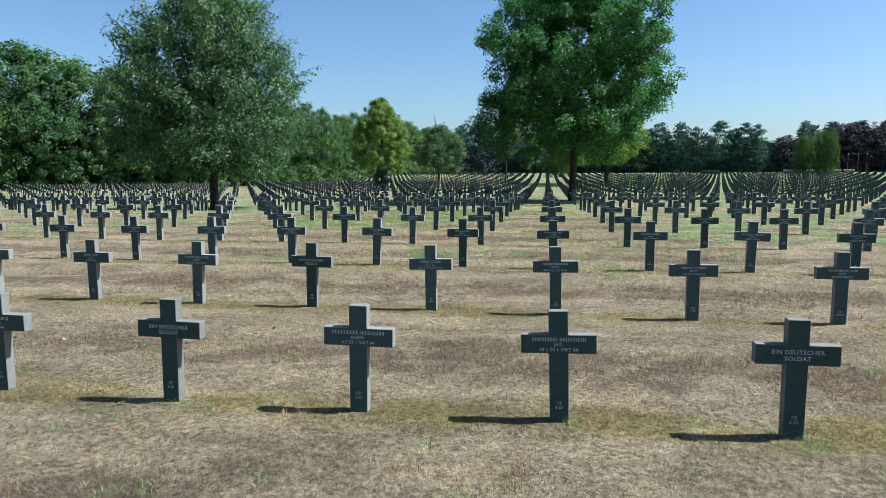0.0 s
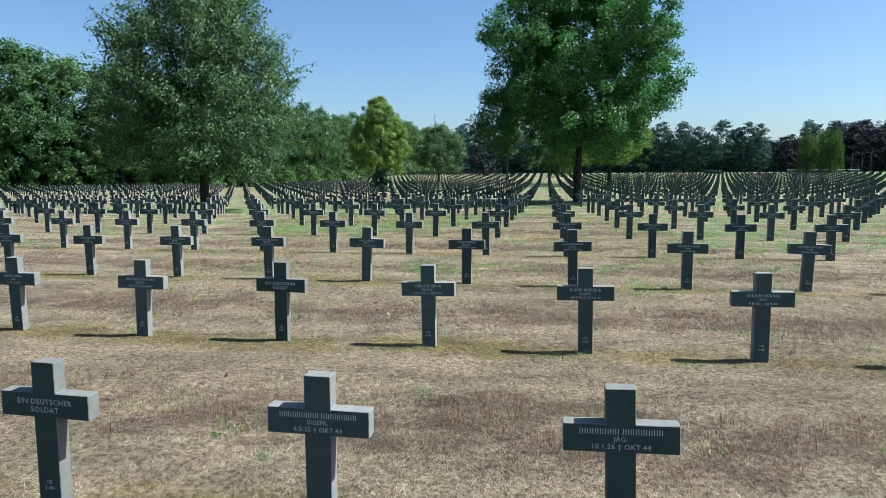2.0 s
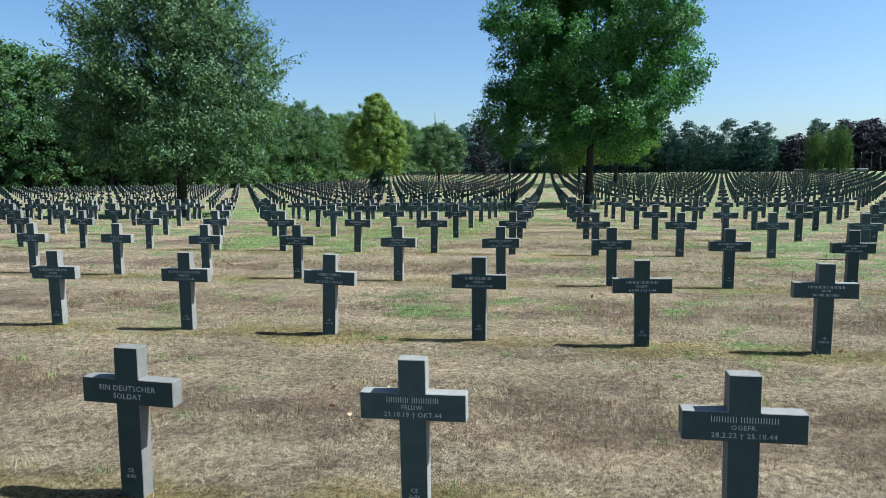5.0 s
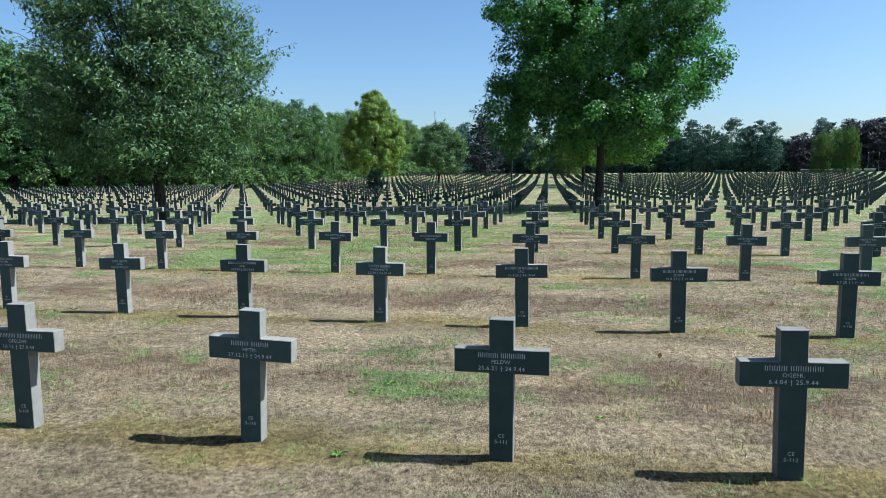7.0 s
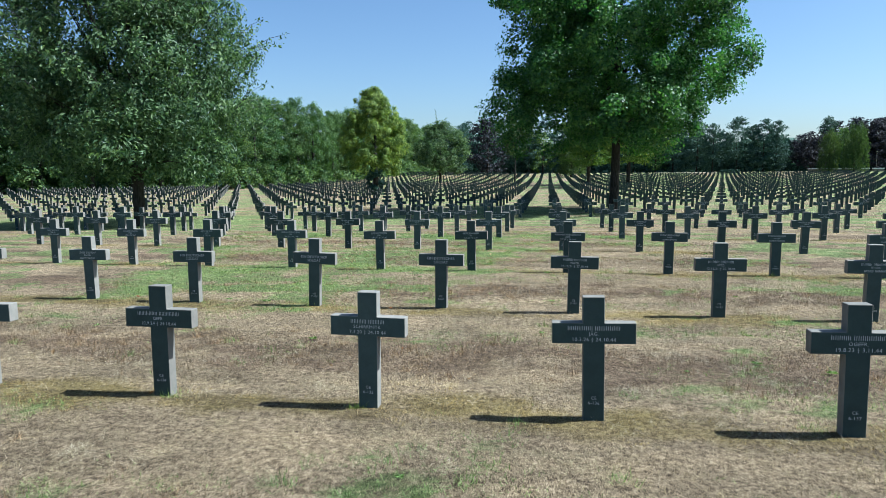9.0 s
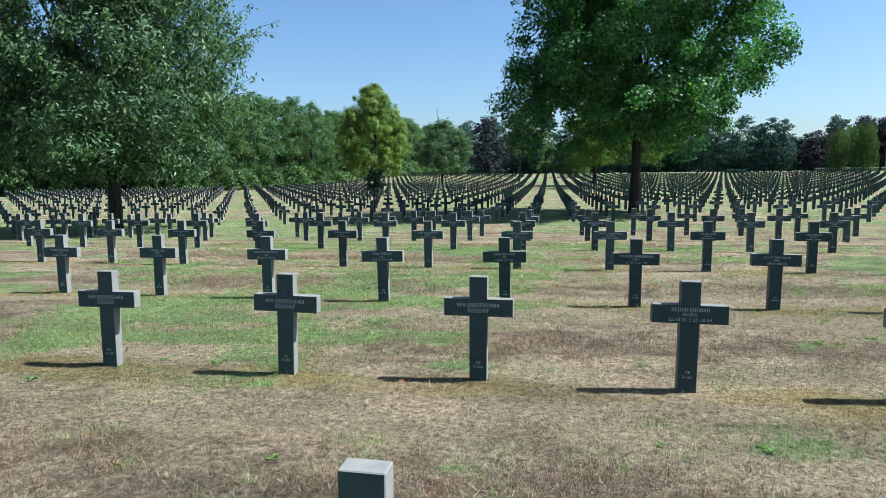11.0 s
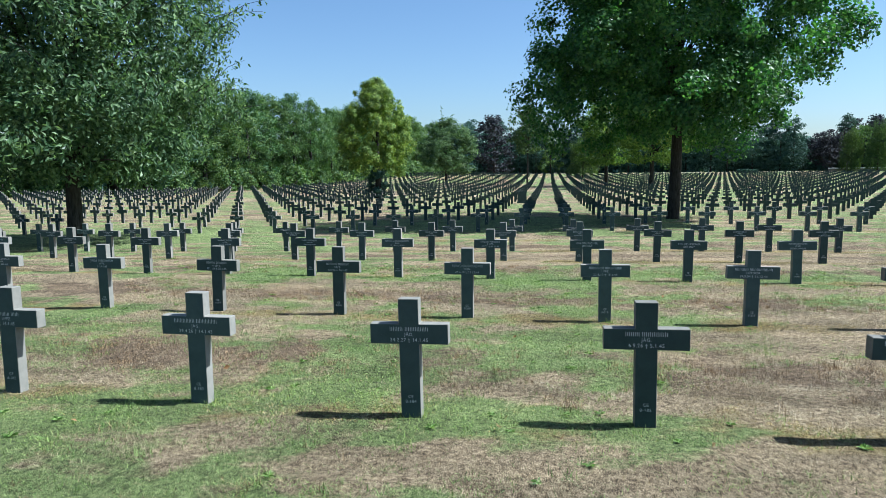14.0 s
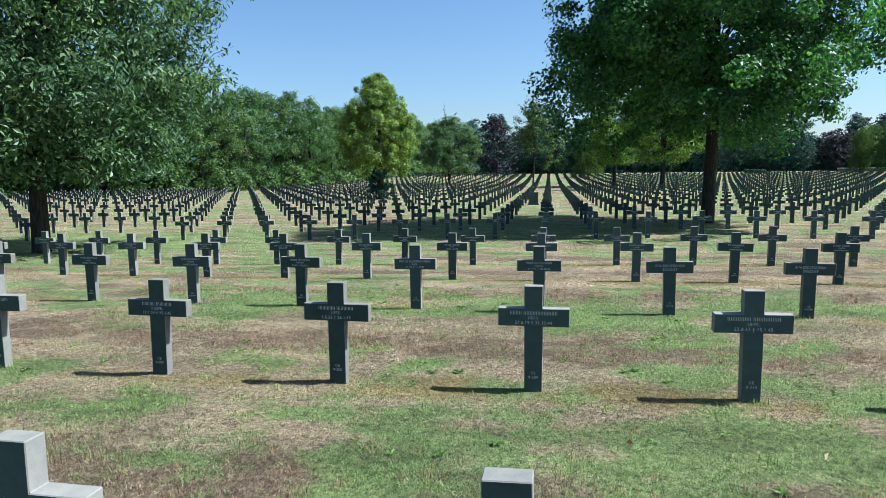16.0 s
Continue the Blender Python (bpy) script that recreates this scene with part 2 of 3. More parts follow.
ground = new("ground", array_mesh("ground", np.stack([GX, GY, GZ], -1).reshape(-1, 3), quads, M_GROUND, True))
growth_map = ground.data.attributes.new("growth", "FLOAT_VECTOR", "POINT")
growth_map.data.foreach_set("vector", np.stack(growth(GX, GY), -1).astype(np.float32).ravel())
tagged(ground, "sun-bleached dry lawn with green patches", "ground", kind="structure")

# ---- grave crosses ----
CROSS_H, STEM_W, STEM_D, ARM_W, ARM_H, ARM_TOP = 0.970, 0.165, 0.10, 0.632, 0.163, 0.769
FACE_Y = -0.07  # the inscribed face
ROW_Y = {3: 5.663, 4: 9.547, 5: 13.395, 6: 17.201, 7: 21.038, 8: 24.783, 9: 28.579}


def row_y(r):
    return ROW_Y[r] if r in ROW_Y else (5.66 - 3.84 * (3 - r) if r < 3 else 28.579 + 3.78 * (r - 9))


def cross_outline():
    w, a = STEM_W / 2, ARM_W / 2
    lo, hi = ARM_TOP - ARM_H, ARM_TOP
    b = w * 0.97
    return [(-b, -0.25), (b, -0.25), (w, lo), (a, lo), (a, hi), (w, hi), (w, CROSS_H), (-w, CROSS_H), (-w, hi), (-a, hi), (-a, lo), (-w, lo)]


def cross_body():
    bm = bmesh.new()
    pts = cross_outline()
    front = [bm.verts.new((x, FACE_Y, z)) for x, z in pts]
    back = [bm.verts.new((x, FACE_Y + STEM_D, z)) for x, z in pts]
    bm.faces.new(front)
    bm.faces.new(back[::-1])
    n = len(pts)
    for i in range(n):
        bm.faces.new((front[(i + 1) % n], front[i], back[i], back[(i + 1) % n]))
    bmesh.ops.recalc_face_normals(bm, faces=bm.faces)
    bmesh.ops.bevel(bm, geom=[e for e in bm.edges], offset=0.004, segments=1, affect="EDGES")
    return bm


FRONT = FACE_Y - 0.0015


LETTERS = {}


def lettering(text, size):
    """Flat mesh of a line of text, centred on x, baseline at z = 0; made once for each text."""
    if (text, size) not in LETTERS:
        cu = bpy.data.curves.new("text", "FONT")
        cu.body, cu.size, cu.align_x, cu.resolution_u, cu.space_character = text, size, "CENTER", 2, 1.08
        ob = bpy.data.objects.new("text", cu)
        scene.collection.objects.link(ob)
        bpy.context.view_layer.update()
        dg = bpy.context.evaluated_depsgraph_get()
        me = bpy.data.meshes.new_from_object(ob.evaluated_get(dg))
        bpy.data.objects.remove(ob)
        bpy.data.curves.remove(cu)
        co = np.empty(len(me.vertices) * 3, np.float32)
        me.vertices.foreach_get("co", co)
        co = co.reshape(-1, 3)
        me.vertices.foreach_set("co", np.stack([co[:, 0], np.zeros(len(co), np.float32), co[:, 1]], -1).ravel())
        me.update()
        me.materials.clear()
        me.materials.append(M_LETTER)
        LETTERS[(text, size)] = me
    return LETTERS[(text, size)]


def text_line(text, size, z, parent, name="lettering"):
    ob = new(name, lettering(text, size))
    ob.parent = parent
    ob.location = (0, FRONT, z)
    return tagged(ob, "pale filled lettering cut into the stone", kind="stuff")


def bar_word(count, width, height, gap):
    """Upright bars in place of one word, centred on x, standing on z = 0; made once for each size."""
    key = (count, width, height, gap)
    if key not in LETTERS:
        bm = bmesh.new()
        total = count * width + (count - 1) * gap
        x = -total / 2
        for i in range(count):
            short = height * (1.0, 0.9)[i % 2]
            bm.faces.new([bm.verts.new(p) for p in ((x, 0, 0), (x + width, 0, 0), (x + width, 0, short), (x, 0, short))])
            x += width + gap
        me = bpy.data.meshes.new("name_bar")
        bm.to_mesh(me)
        bm.free()
        me.materials.append(M_LETTER)
        LETTERS[key] = me
    return LETTERS[key]


def bar_line(counts, width, height, gap, z, parent, name):
    """A line of words in bars, centred on the stone."""
    space = 0.022
    widths = [n * width + (n - 1) * gap for n in counts]
    x = -(sum(widths) + space * (len(counts) - 1)) / 2
    for n, w in zip(counts, widths):
        ob = new(name, bar_word(n, width, height, gap))
        ob.parent = parent
        ob.location = (x + w / 2, FRONT, z)
        tagged(ob, "pale filled lettering cut into the stone", kind="stuff")
        x += w + space


BODY = bpy.data.meshes.new("cross_body")
_bm = cross_body()
_bm.to_mesh(BODY)
_bm.free()
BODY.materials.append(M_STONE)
BODY.materials.append(M_STONE_PALE)
# front and back painted shade-dark, tops and sides painted sunlit-pale
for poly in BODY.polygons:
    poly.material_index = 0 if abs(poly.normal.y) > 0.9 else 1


UNKNOWN = "unknown"
# rank, dates, and the letters in the two parts of the name, which stays in plain bars
STONES = {
    (3, 59): ("OGEFR.", "† OKT.44", 4, 6), (3, 60): UNKNOWN, (3, 61): ("OGEFR.", "6.5.22 † OKT.44", 9, 8), (3, 62): ("JÄG.", "10.1.26 † OKT.44", 8, 8),
    (3, 63): UNKNOWN, (4, 83): ("JÄG.", "† 23.10.44", 5, 4), (4, 84): ("OGEFR.", "8.4.22 † 25.10.44", 6, 8), (4, 85): UNKNOWN, (4, 86): ("FELDW.", "23.10.19 † OKT.44", 5, 6),
    (4, 87): ("OGEFR.", "28.2.22 † 25.10.44", 5, 7), (4, 88): ("UFFZ.", "9.8.10 † 18.9.44", 6, 6), (5, 109): ("OFELDW.", "10.15 † 27.9.44", 7, 8),
    (5, 110): ("HPTM.", "27.12.15 † 24.9.44", 5, 5), (5, 111): ("FELDW.", "20.6.21 † 24.9.44", 5, 6), (5, 112): ("OGEFR.", "6.4.04 † 25.9.44", 5, 7),
    (6, 134): ("GEFR.", "10.9.24 † 24.10.44", 7, 7), (6, 135): ("SCHIRRMSTR.", "7.3.20 † 24.10.44", 5, 5), (6, 136): ("JÄG.", "10.3.26 † 24.10.44", 7, 7),
    (6, 137): ("OGEFR.", "19.8.23 † 3.11.44", 5, 8), (6, 138): ("OGEFR.", "9.7.25 † 1.11.44", 6, 7), (7, 158): UNKNOWN, (7, 159): UNKNOWN, (7, 160): UNKNOWN,
    (7, 161): ("OGEFR.", "25.10.21 † 27.10.44", 5, 6), (7, 162): ("UFFZ.", "12.12.21 † 27.10.44", 5, 6), (8, 182): ("UFFZ.", "† 14.1.45", 6, 3),
    (8, 183): ("JÄG.", "29.4.26 † 14.1.45", 7, 7), (8, 184): ("JÄG.", "24.2.27 † 14.1.45", 4, 7), (8, 185): ("JÄG.", "6.9.26 † 5.1.45", 4, 7),
    (8, 186): ("GEFR.", "3.1.20 † 12.1.45", 7, 10), (9, 206): ("UFFZ.", "† 16.1.45", 4, 9), (9, 207): ("OGEFR.", "17.1.24 † 25.1.45", 5, 6),
    (9, 208): ("UFFZ.", "5.5.22 † 26.1.45", 6, 6), (9, 209): ("GEFR.", "27.6.19 † 31.12.44", 4, 11), (9, 210): ("UFFZ.", "22.8.17 † 15.1.45", 7, 8),
    (9, 211): ("HPTGEFR.", "29.5.04 † 31.12.44", 6, 10), (10, 233): ("KAN.", "21.12.01 † 1945", 5, 12), (10, 234): ("OGEFR.", "21.7.11 † 28.10.44", 6, 7),
    (10, 235): UNKNOWN, (10, 236): UNKNOWN, (11, 256): UNKNOWN, (11, 259): UNKNOWN, (10, 228): UNKNOWN,
}
# small settlings of single crosses: along the row, across it, lean of the head along the row
SETTLED = {
    (3, 60): (0.043, -0.025, 0.013), (3, 61): (0.034, -0.002, 0.009), (3, 62): (-0.028, 0.032, -0.026), (3, 63): (-0.026, -0.017, -0.001), (4, 85): (0.011, -0.003, 0.011),
    (4, 86): (0.008, 0.042, -0.013), (4, 87): (-0.015, 0.002, -0.015), (4, 88): (-0.002, -0.03, -0.012), (5, 110): (0.01, 0.027, 0.031), (5, 111): (0.002, -0.015, 0.0),
    (5, 112): (-0.012, 0.015, -0.022), (6, 134): (-0.028, 0.002, 0.003), (6, 135): (0.016, -0.004, 0.008), (6, 136): (-0.004, -0.016, -0.015), (6, 137): (0.0, -0.051, -0.013),
    (7, 159): (-0.021, 0.006, 0.025), (7, 158): (-0.07, 0.0, 0.0), (7, 160): (-0.005, 0.059, 0.007), (7, 161): (-0.02, 0.02, 0.015), (8, 182): (-0.05, 0.0, 0.0), (8, 183): (-0.02, -0.016, 0.001), (8, 184): (0.02, -0.055, -0.015),
    (8, 185): (0.005, 0.004, -0.011), (9, 207): (-0.026, -0.009, 0.014), (9, 208): (-0.001, -0.007, 0.003), (9, 209): (0.001, 0.026, 0.002), (9, 210): (0.008, 0.004, -0.005),
}


def grave_cross(r, c, rnd):
    """One cross: stone body and the fill of its inscription."""
    number = 61 + 25 * (r - 3) + c
    dx, dy, lean = SETTLED.get((r, number), (rnd.gauss(0, 0.012), rnd.gauss(0, 0.02), rnd.gauss(0, 0.010)))
    x = COL_X + COL_STEP * c + dx
    y = row_y(r) + ROW_SKEW * COL_STEP * c + dy
    ob = new("grave_cross")
    ob.matrix_world = pose(x, y, gz(x, y) + rnd.gauss(0, 0.004), rnd.gauss(0, 0.4), math.degrees(lean / CROSS_H), math.degrees(ROW_SKEW) + rnd.gauss(0, 0.5))
    body = new("body", BODY)
    body.parent = ob
    known = STONES.get((r, number))
    kind = "bearing a name, rank and dates"
    if known == UNKNOWN:
        text_line("EIN DEUTSCHER", 0.050, 0.694, body)
        text_line("SOLDAT", 0.050, 0.642, body)
        kind = "inscribed to an unknown soldier"
    elif known:
        rank, dates, first, last = known
        k = min(1.0, 0.47 / ((first + last) * 0.027))
        bar_line((first * 2, last * 2), 0.0045 * k, 0.034, 0.0093 * k, 0.712, body, "name_bar")
        text_line(rank, 0.037, 0.672, body)
        text_line(dates, 0.041, 0.627, body)
    else:
        a, b = bar_rnd.randint(8, 15), bar_rnd.randint(9, 16)
        bar_line((a, b), 0.0042, 0.032, 0.0085, 0.710, body, "name_bar")
        bar_line((bar_rnd.choice((8, 10, 11)),), 0.004, 0.024, 0.007, 0.673, body, "lettering")
        bar_line((10, 12), 0.004, 0.027, 0.007, 0.628, body, "lettering")
        bar_line((4,), 0.004, 0.025, 0.0075, 0.166, body, "lettering")
        bar_line((9,), 0.004, 0.025, 0.0075, 0.126, body, "lettering")
    if known:
        text_line("CE", 0.036, 0.165, body)
        text_line("%d-%d" % (r, number), 0.036, 0.125, body)
    tagged(ob, "dark grey stone grave cross " + kind , "grave cross", "rows of grave crosses")
    return ob


WOOD_EDGE = [(-120, 20), (-104, 70), (-78, 92), (-60, 108), (-51, 125), (-45, 146), (-40, 178), (-32, 218), (200, 222)]


def wood_x(y):
    for (xa, ya), (xb, yb) in zip(WOOD_EDGE, WOOD_EDGE[1:]):
        if ya <= y <= yb:
            return xa + (xb - xa) * (y - ya) / (yb - ya)
    return -120 if y < 20 else 999


PATH_ROW = 13  # a grass path in place of a row
TREES_AT = [(2.08, 54.86, 1.2), (-24.0, 45.5, 4.0), (-21.9, 87.7, 2.2), (9.95, 116.9, 1.5), (-22.7, 140, 1.5)]


def grave_here(x, y):
    if x < wood_x(y) + 5 or y > 188 + 0.06 * abs(x) or x > 150:
        return False
    return all(math.hypot(x - tx, y - ty) > tr for tx, ty, tr in TREES_AT)


rnd = random.Random(11)
bar_rnd = random.Random(12)
far_spots, near_count = [], 0
for r in range(1, 60):
    for c in range(-60, 90):
        x, y = COL_X + COL_STEP * c, row_y(r) + ROW_SKEW * COL_STEP * c
        if r < 3 or r == PATH_ROW or not grave_here(x, y):
            continue
        if r <= 16 and -9 - (r - 3) * 0.75 <= c + 1 <= 8 + (r - 3) * 0.75 and near_count < 300:
            grave_cross(r, c, rnd)
            near_count += 1
        else:
            far_spots.append((x, y))

# plain outline for the crosses far off: the same shape without the worn edges
pts = np.array(cross_outline())
fv = np.concatenate([np.insert(pts, 1, FACE_Y, 1), np.insert(pts, 1, FACE_Y + STEM_D, 1)])
k = len(pts)
side = np.array([[(i + 1) % k, i, k + i, k + (i + 1) % k] for i in range(k)])
caps = np.array([[0, 1, 2, 11], [11, 2, 5, 8], [5, 6, 7, 8], [2, 3, 4, 5], [8, 9, 10, 11]])
far_faces = np.concatenate([side, caps, (caps + k)[:, ::-1]])
spots = np.array(far_spots)
rr = np.random.default_rng(8)
spots = spots + rr.normal(0, 0.03, spots.shape)
leans = rr.normal(0, 0.010, len(spots))
allv = np.repeat(fv[None], len(spots), 0)
allv[:, :, 0] += spots[:, 0, None] + leans[:, None] * allv[:, :, 2]
allv[:, :, 1] += spots[:, 1, None]
allv[:, :, 2] += ground_z(spots[:, 0], spots[:, 1])[:, None]
allf = far_faces[None] + (np.arange(len(spots)) * len(fv))[:, None, None]
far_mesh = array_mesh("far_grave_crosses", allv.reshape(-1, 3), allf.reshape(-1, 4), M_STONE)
# same painted sun and shade tones: pale edges, dark faces
far_mesh.materials.append(M_STONE_PALE)
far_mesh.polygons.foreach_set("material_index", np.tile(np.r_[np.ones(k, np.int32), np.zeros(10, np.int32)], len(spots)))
far_crosses = new("far_grave_crosses", far_mesh)
tagged(far_crosses, "thousands of dark grey stone crosses in straight rows", "grave crosses", kind="stuff")


# ---- trees ----
def leaf_quads(centres, size, slim, rng, droop=0.3, out=None, bias=1.0):
    """Lozenge leaves with a bent midrib, at the given centres; out: the way their upper sides tend to face."""
    n = len(centres)
    face = rng.normal(size=(n, 3))
    if out is not None:
        face = face * 0.6 + out * bias
    face /= np.linalg.norm(face, axis=1)[:, None] + 1e-9
    d = rng.normal(size=(n, 3))
    d[:, 2] = d[:, 2] * 0.7 - droop
    d -= face * np.sum(d * face, 1)[:, None]
    d /= np.linalg.norm(d, axis=1)[:, None] + 1e-9
    s = np.cross(face, d)
    L = (size * rng.uniform(0.6, 1.4, n))[:, None]
    up = face * L * 0.12
    v = np.stack([centres - d * L / 2, centres + s * L * slim / 2 + up, centres + d * L / 2, centres - s * L * slim / 2 + up], 1)
    f = np.arange(n * 4).reshape(n, 4)
    tri = np.concatenate([f[:, [0, 1, 2]], f[:, [0, 2, 3]]])
    return v.reshape(-1, 3), tri


def tube(points, radii, sides=7):
    """Rings along a line, tapering."""
    pts = np.asarray(points, float)
    v, f = [], []
    for i, (p, r) in enumerate(zip(pts, radii)):
        d = pts[min(i + 1, len(pts) - 1)] - pts[max(i - 1, 0)]
        d = d / (np.linalg.norm(d) + 1e-9)
        a = np.cross(d, (0.31, 0.87, 0.11))
        a /= np.linalg.norm(a)
        b = np.cross(d, a)
        for k in range(sides):
            t = 2 * math.pi * k / sides
            v.append(p + r * (math.cos(t) * a + math.sin(t) * b))
    for i in range(len(pts) - 1):
        for k in range(sides):
            f.append([i * sides + k, i * sides + (k + 1) % sides, (i + 1) * sides + (k + 1) % sides, (i + 1) * sides + k])
    return np.array(v), np.array(f)


def join_tubes(tubes):
    vs, fs, o = [], [], 0
    for v, f in tubes:
        vs.append(v)
        fs.append(f + o)
        o += len(v)
    return np.concatenate(vs), np.concatenate(fs)


def crown_points(rng, n, profile, wob, fill, lobes, lobe_r, squash):
    """Clump centres in a crown: profile gives half width by height 0..1. Most sit round the shells of some
    large lobes (lobe_r of the half width, squash the half width over the height), the rest fill the inside.
    Also gives the way out of the lobe for each."""
    out, ways, ph = [], [], rng.uniform(0, 6.28, 8)
    centres = []
    for i in range(lobes):
        h = 0.05 + 0.93 * (i + rng.uniform(0, 1)) / lobes
        a = i * 2.39996 + rng.uniform(-0.5, 0.5)
        rad = lobe_r * rng.uniform(0.75, 1.25)
        r = max(0.0, profile(h) * rng.uniform(1 - wob, 1 + wob * 0.4) - rad * 0.85)
        centres.append((r * math.cos(a), r * math.sin(a), min(h, 1 - rad * squash * 0.8), rad))
    while len(out) < n:
        if lobes and rng.uniform() > fill:
            cx, cy, ch, rad = centres[int(rng.uniform(0, lobes))]
            w = rng.normal(0, 1, 3) + (0.25 * cx, 0.25 * cy, 0.2)
            w /= np.linalg.norm(w)
            q = w * rad * rng.uniform(0.35, 1) ** 0.5
            p = (cx + q[0], cy + q[1], ch + q[2] * squash)
            if p[2] < -0.03:
                continue
            out.append(p)
            ways.append(w)
            continue
        h, a = rng.uniform(0, 1), rng.uniform(0, 2 * math.pi)
        bulge = 1 + wob * (0.5 * math.sin(3 * a + ph[0] + 5 * h) + 0.35 * math.sin(5 * a + ph[1] - 9 * h) + 0.35 * math.sin(2 * a + 13 * h + ph[2]))
        r = profile(h) * bulge * rng.uniform(0.05, 1) ** 0.6 * (0.85 if lobes else 1.0)
        if rng.uniform() < profile(h) / 1.1 + 0.1:
            out.append((r * math.cos(a), r * math.sin(a), h))
            ways.append((math.cos(a), math.sin(a), h - 0.3))
    return np.array(out), np.array(ways)


def tree_meshes(seed, height, base, half, trunk_r, fork, profile, clumps, per, spread, leaf, slim, wob=0.25, fill=0.25, flat=0.6, limbs=40, droop=0.3, leafmat=None, bark=None, limb_rise=0.45, shoots=0, lobes=0, lobe_r=0.3, bias=1.0, apart=False):
    """Meshes of the trunk, the limbs (in one with it, or apart) and the crown. base: where the crown begins; half: its half width; fork: where the trunk divides."""
    rng = np.random.default_rng(seed)
    cp, ways = crown_points(rng, clumps, profile, wob, fill, lobes, lobe_r, half / (height - base))
    cp = cp * (half, half, height - base) + (0, 0, base)
    top = np.array([rng.normal(0, 0.2), rng.normal(0, 0.2), height * 0.82])
    zs = np.linspace(-0.3, 1, 9)
    line = [np.array([0.12 * trunk_r * math.sin(9 * s), 0.1 * trunk_r * math.cos(7 * s), 0]) + top * max(s, -0.05) for s in zs]
    rad = [trunk_r * (1.5 if s < 0.0 else 1.0) * (1 - max(s, 0)) ** 0.8 + 0.02 for s in zs]
    rad[1] = trunk_r * 1.15
    trunk = tube(line, rad, 10)
    tubes, twigs = [], []
    order = rng.permutation(len(cp))[:limbs]
    for j in order:
        e = cp[j]
        z0 = fork + (e[2] - fork) * rng.uniform(0.0, limb_rise) if e[2] > fork else fork
        z0 = min(z0, height * 0.7)
        s = top * (z0 / top[2])
        m1 = s + (e - s) * 0.4 + np.array([0, 0, 0.10 * np.linalg.norm(e - s)])
        m2 = s + (e - s) * 0.75 + np.array([0, 0, 0.06 * np.linalg.norm(e - s)])
        r0 = trunk_r * 0.42 * rng.uniform(0.5, 1.0) * (1 - z0 / height)
        tubes.append(tube([s, m1, m2, e], [r0, r0 * 0.6, r0 * 0.35, 0.012], 5))
    cs, way = np.repeat(cp, per, 0), np.repeat(ways, per, 0)
    ball = rng.normal(0, 1, cs.shape)
    ball /= np.linalg.norm(ball, axis=1)[:, None]
    way = way * 0.7 + ball * 0.7 + (0, 0, 0.35)
    ball *= (rng.uniform(0, 1, len(cs)) ** 0.42)[:, None] * np.repeat(rng.uniform(0.7, 1.3, len(cp)), per)[:, None]
    cs = cs + ball * 1.9 * spread * np.array([1, 1, flat])
    outer = cp[np.argsort(-(np.hypot(cp[:, 0], cp[:, 1]) / half + 1.2 * (cp[:, 2] - base) / (height - base)))]
    for j in range(shoots):
        e = outer[int(rng.uniform(0, 0.6) * len(outer))]
        d = np.array([e[0], e[1], 0.55 * half]) + rng.normal(0, 0.25 * half, 3)
        d /= np.linalg.norm(d)
        ln = rng.uniform(0.8, 2.6)
        tip = e + d * ln + np.array([0, 0, -0.15])
        twigs.append(tube([e, e + d * ln * 0.5 + np.array([0, 0, 0.1]), tip], [0.022, 0.014, 0.006], 4))
        u = rng.uniform(0, 1, (26, 1))
        cs = np.concatenate([cs, e + (tip - e) * u + rng.normal(0, 0.11, (26, 3))])
        way = np.concatenate([way, np.repeat([[d[0] * 0.5, d[1] * 0.5, 0.6]], 26, 0)])
    lv, lf = leaf_quads(cs, leaf, slim, rng, droop, way, bias)
    skin = bark or M_BARK
    crown = array_mesh("crown", lv, lf, leafmat or M_WOOD)
    if not apart:
        return [array_mesh("trunk", *join_tubes([trunk] + tubes + twigs), skin, True), crown]
    parts = [array_mesh("trunk", *trunk, skin, True)] + [array_mesh("limb", *limb, skin, True) for limb in tubes]
    if twigs:
        parts.append(array_mesh("brushwood", *join_tubes(twigs), skin, True))
    return parts + [crown]


def tree(name, meshes, x, y, label, category="tree", turn=0.0, scale=(1, 1, 1), group="", sink=0.0):
    ob = new(name)
    ob.matrix_world = Matrix.LocRotScale((x, y, gz(x, y) - sink), Euler((0, 0, turn)), scale)
    for me in meshes:
        p = new(me.name.split(".")[0], me)
        p.parent = ob
        if me.name.startswith("brushwood"):
            tagged(p, "thin leafy shoots round the crown", kind="stuff")
    return tagged(ob, label, category, group)


def round_profile(h):
    return max(0.0, math.sin(math.pi * min(1, (h * 0.92 + 0.08)) ** 0.85)) ** 0.6


def oak_profile(h):
    return float(np.interp(h, [0, 0.12, 0.28, 0.42, 0.6, 0.8, 0.93, 1], [0.7, 0.95, 0.96, 0.86, 1.0, 0.85, 0.5, 0.1]))


def spread_profile(h):
    return float(np.interp(h, [0, 0.08, 0.2, 0.4, 0.6, 0.8, 0.92, 1], [0.6, 0.84, 0.96, 1.0, 0.92, 0.70, 0.46, 0.14]))


def cone_profile(h):
    return 0.72 + 0.28 * math.sin(math.pi * h / 0.6) if h < 0.3 else max(0.06, (1 - ((h - 0.3) / 0.72) ** 1.9) ** 0.85)


def shrub_profile(h):
    return max(0.05, math.sqrt(max(0.0, 1 - h * h)))


def weeping_profile(h):
    return 0.85 if h < 0.6 else max(0.05, 0.85 * math.sqrt(max(0.0, 1 - ((h - 0.6) / 0.41) ** 2)))


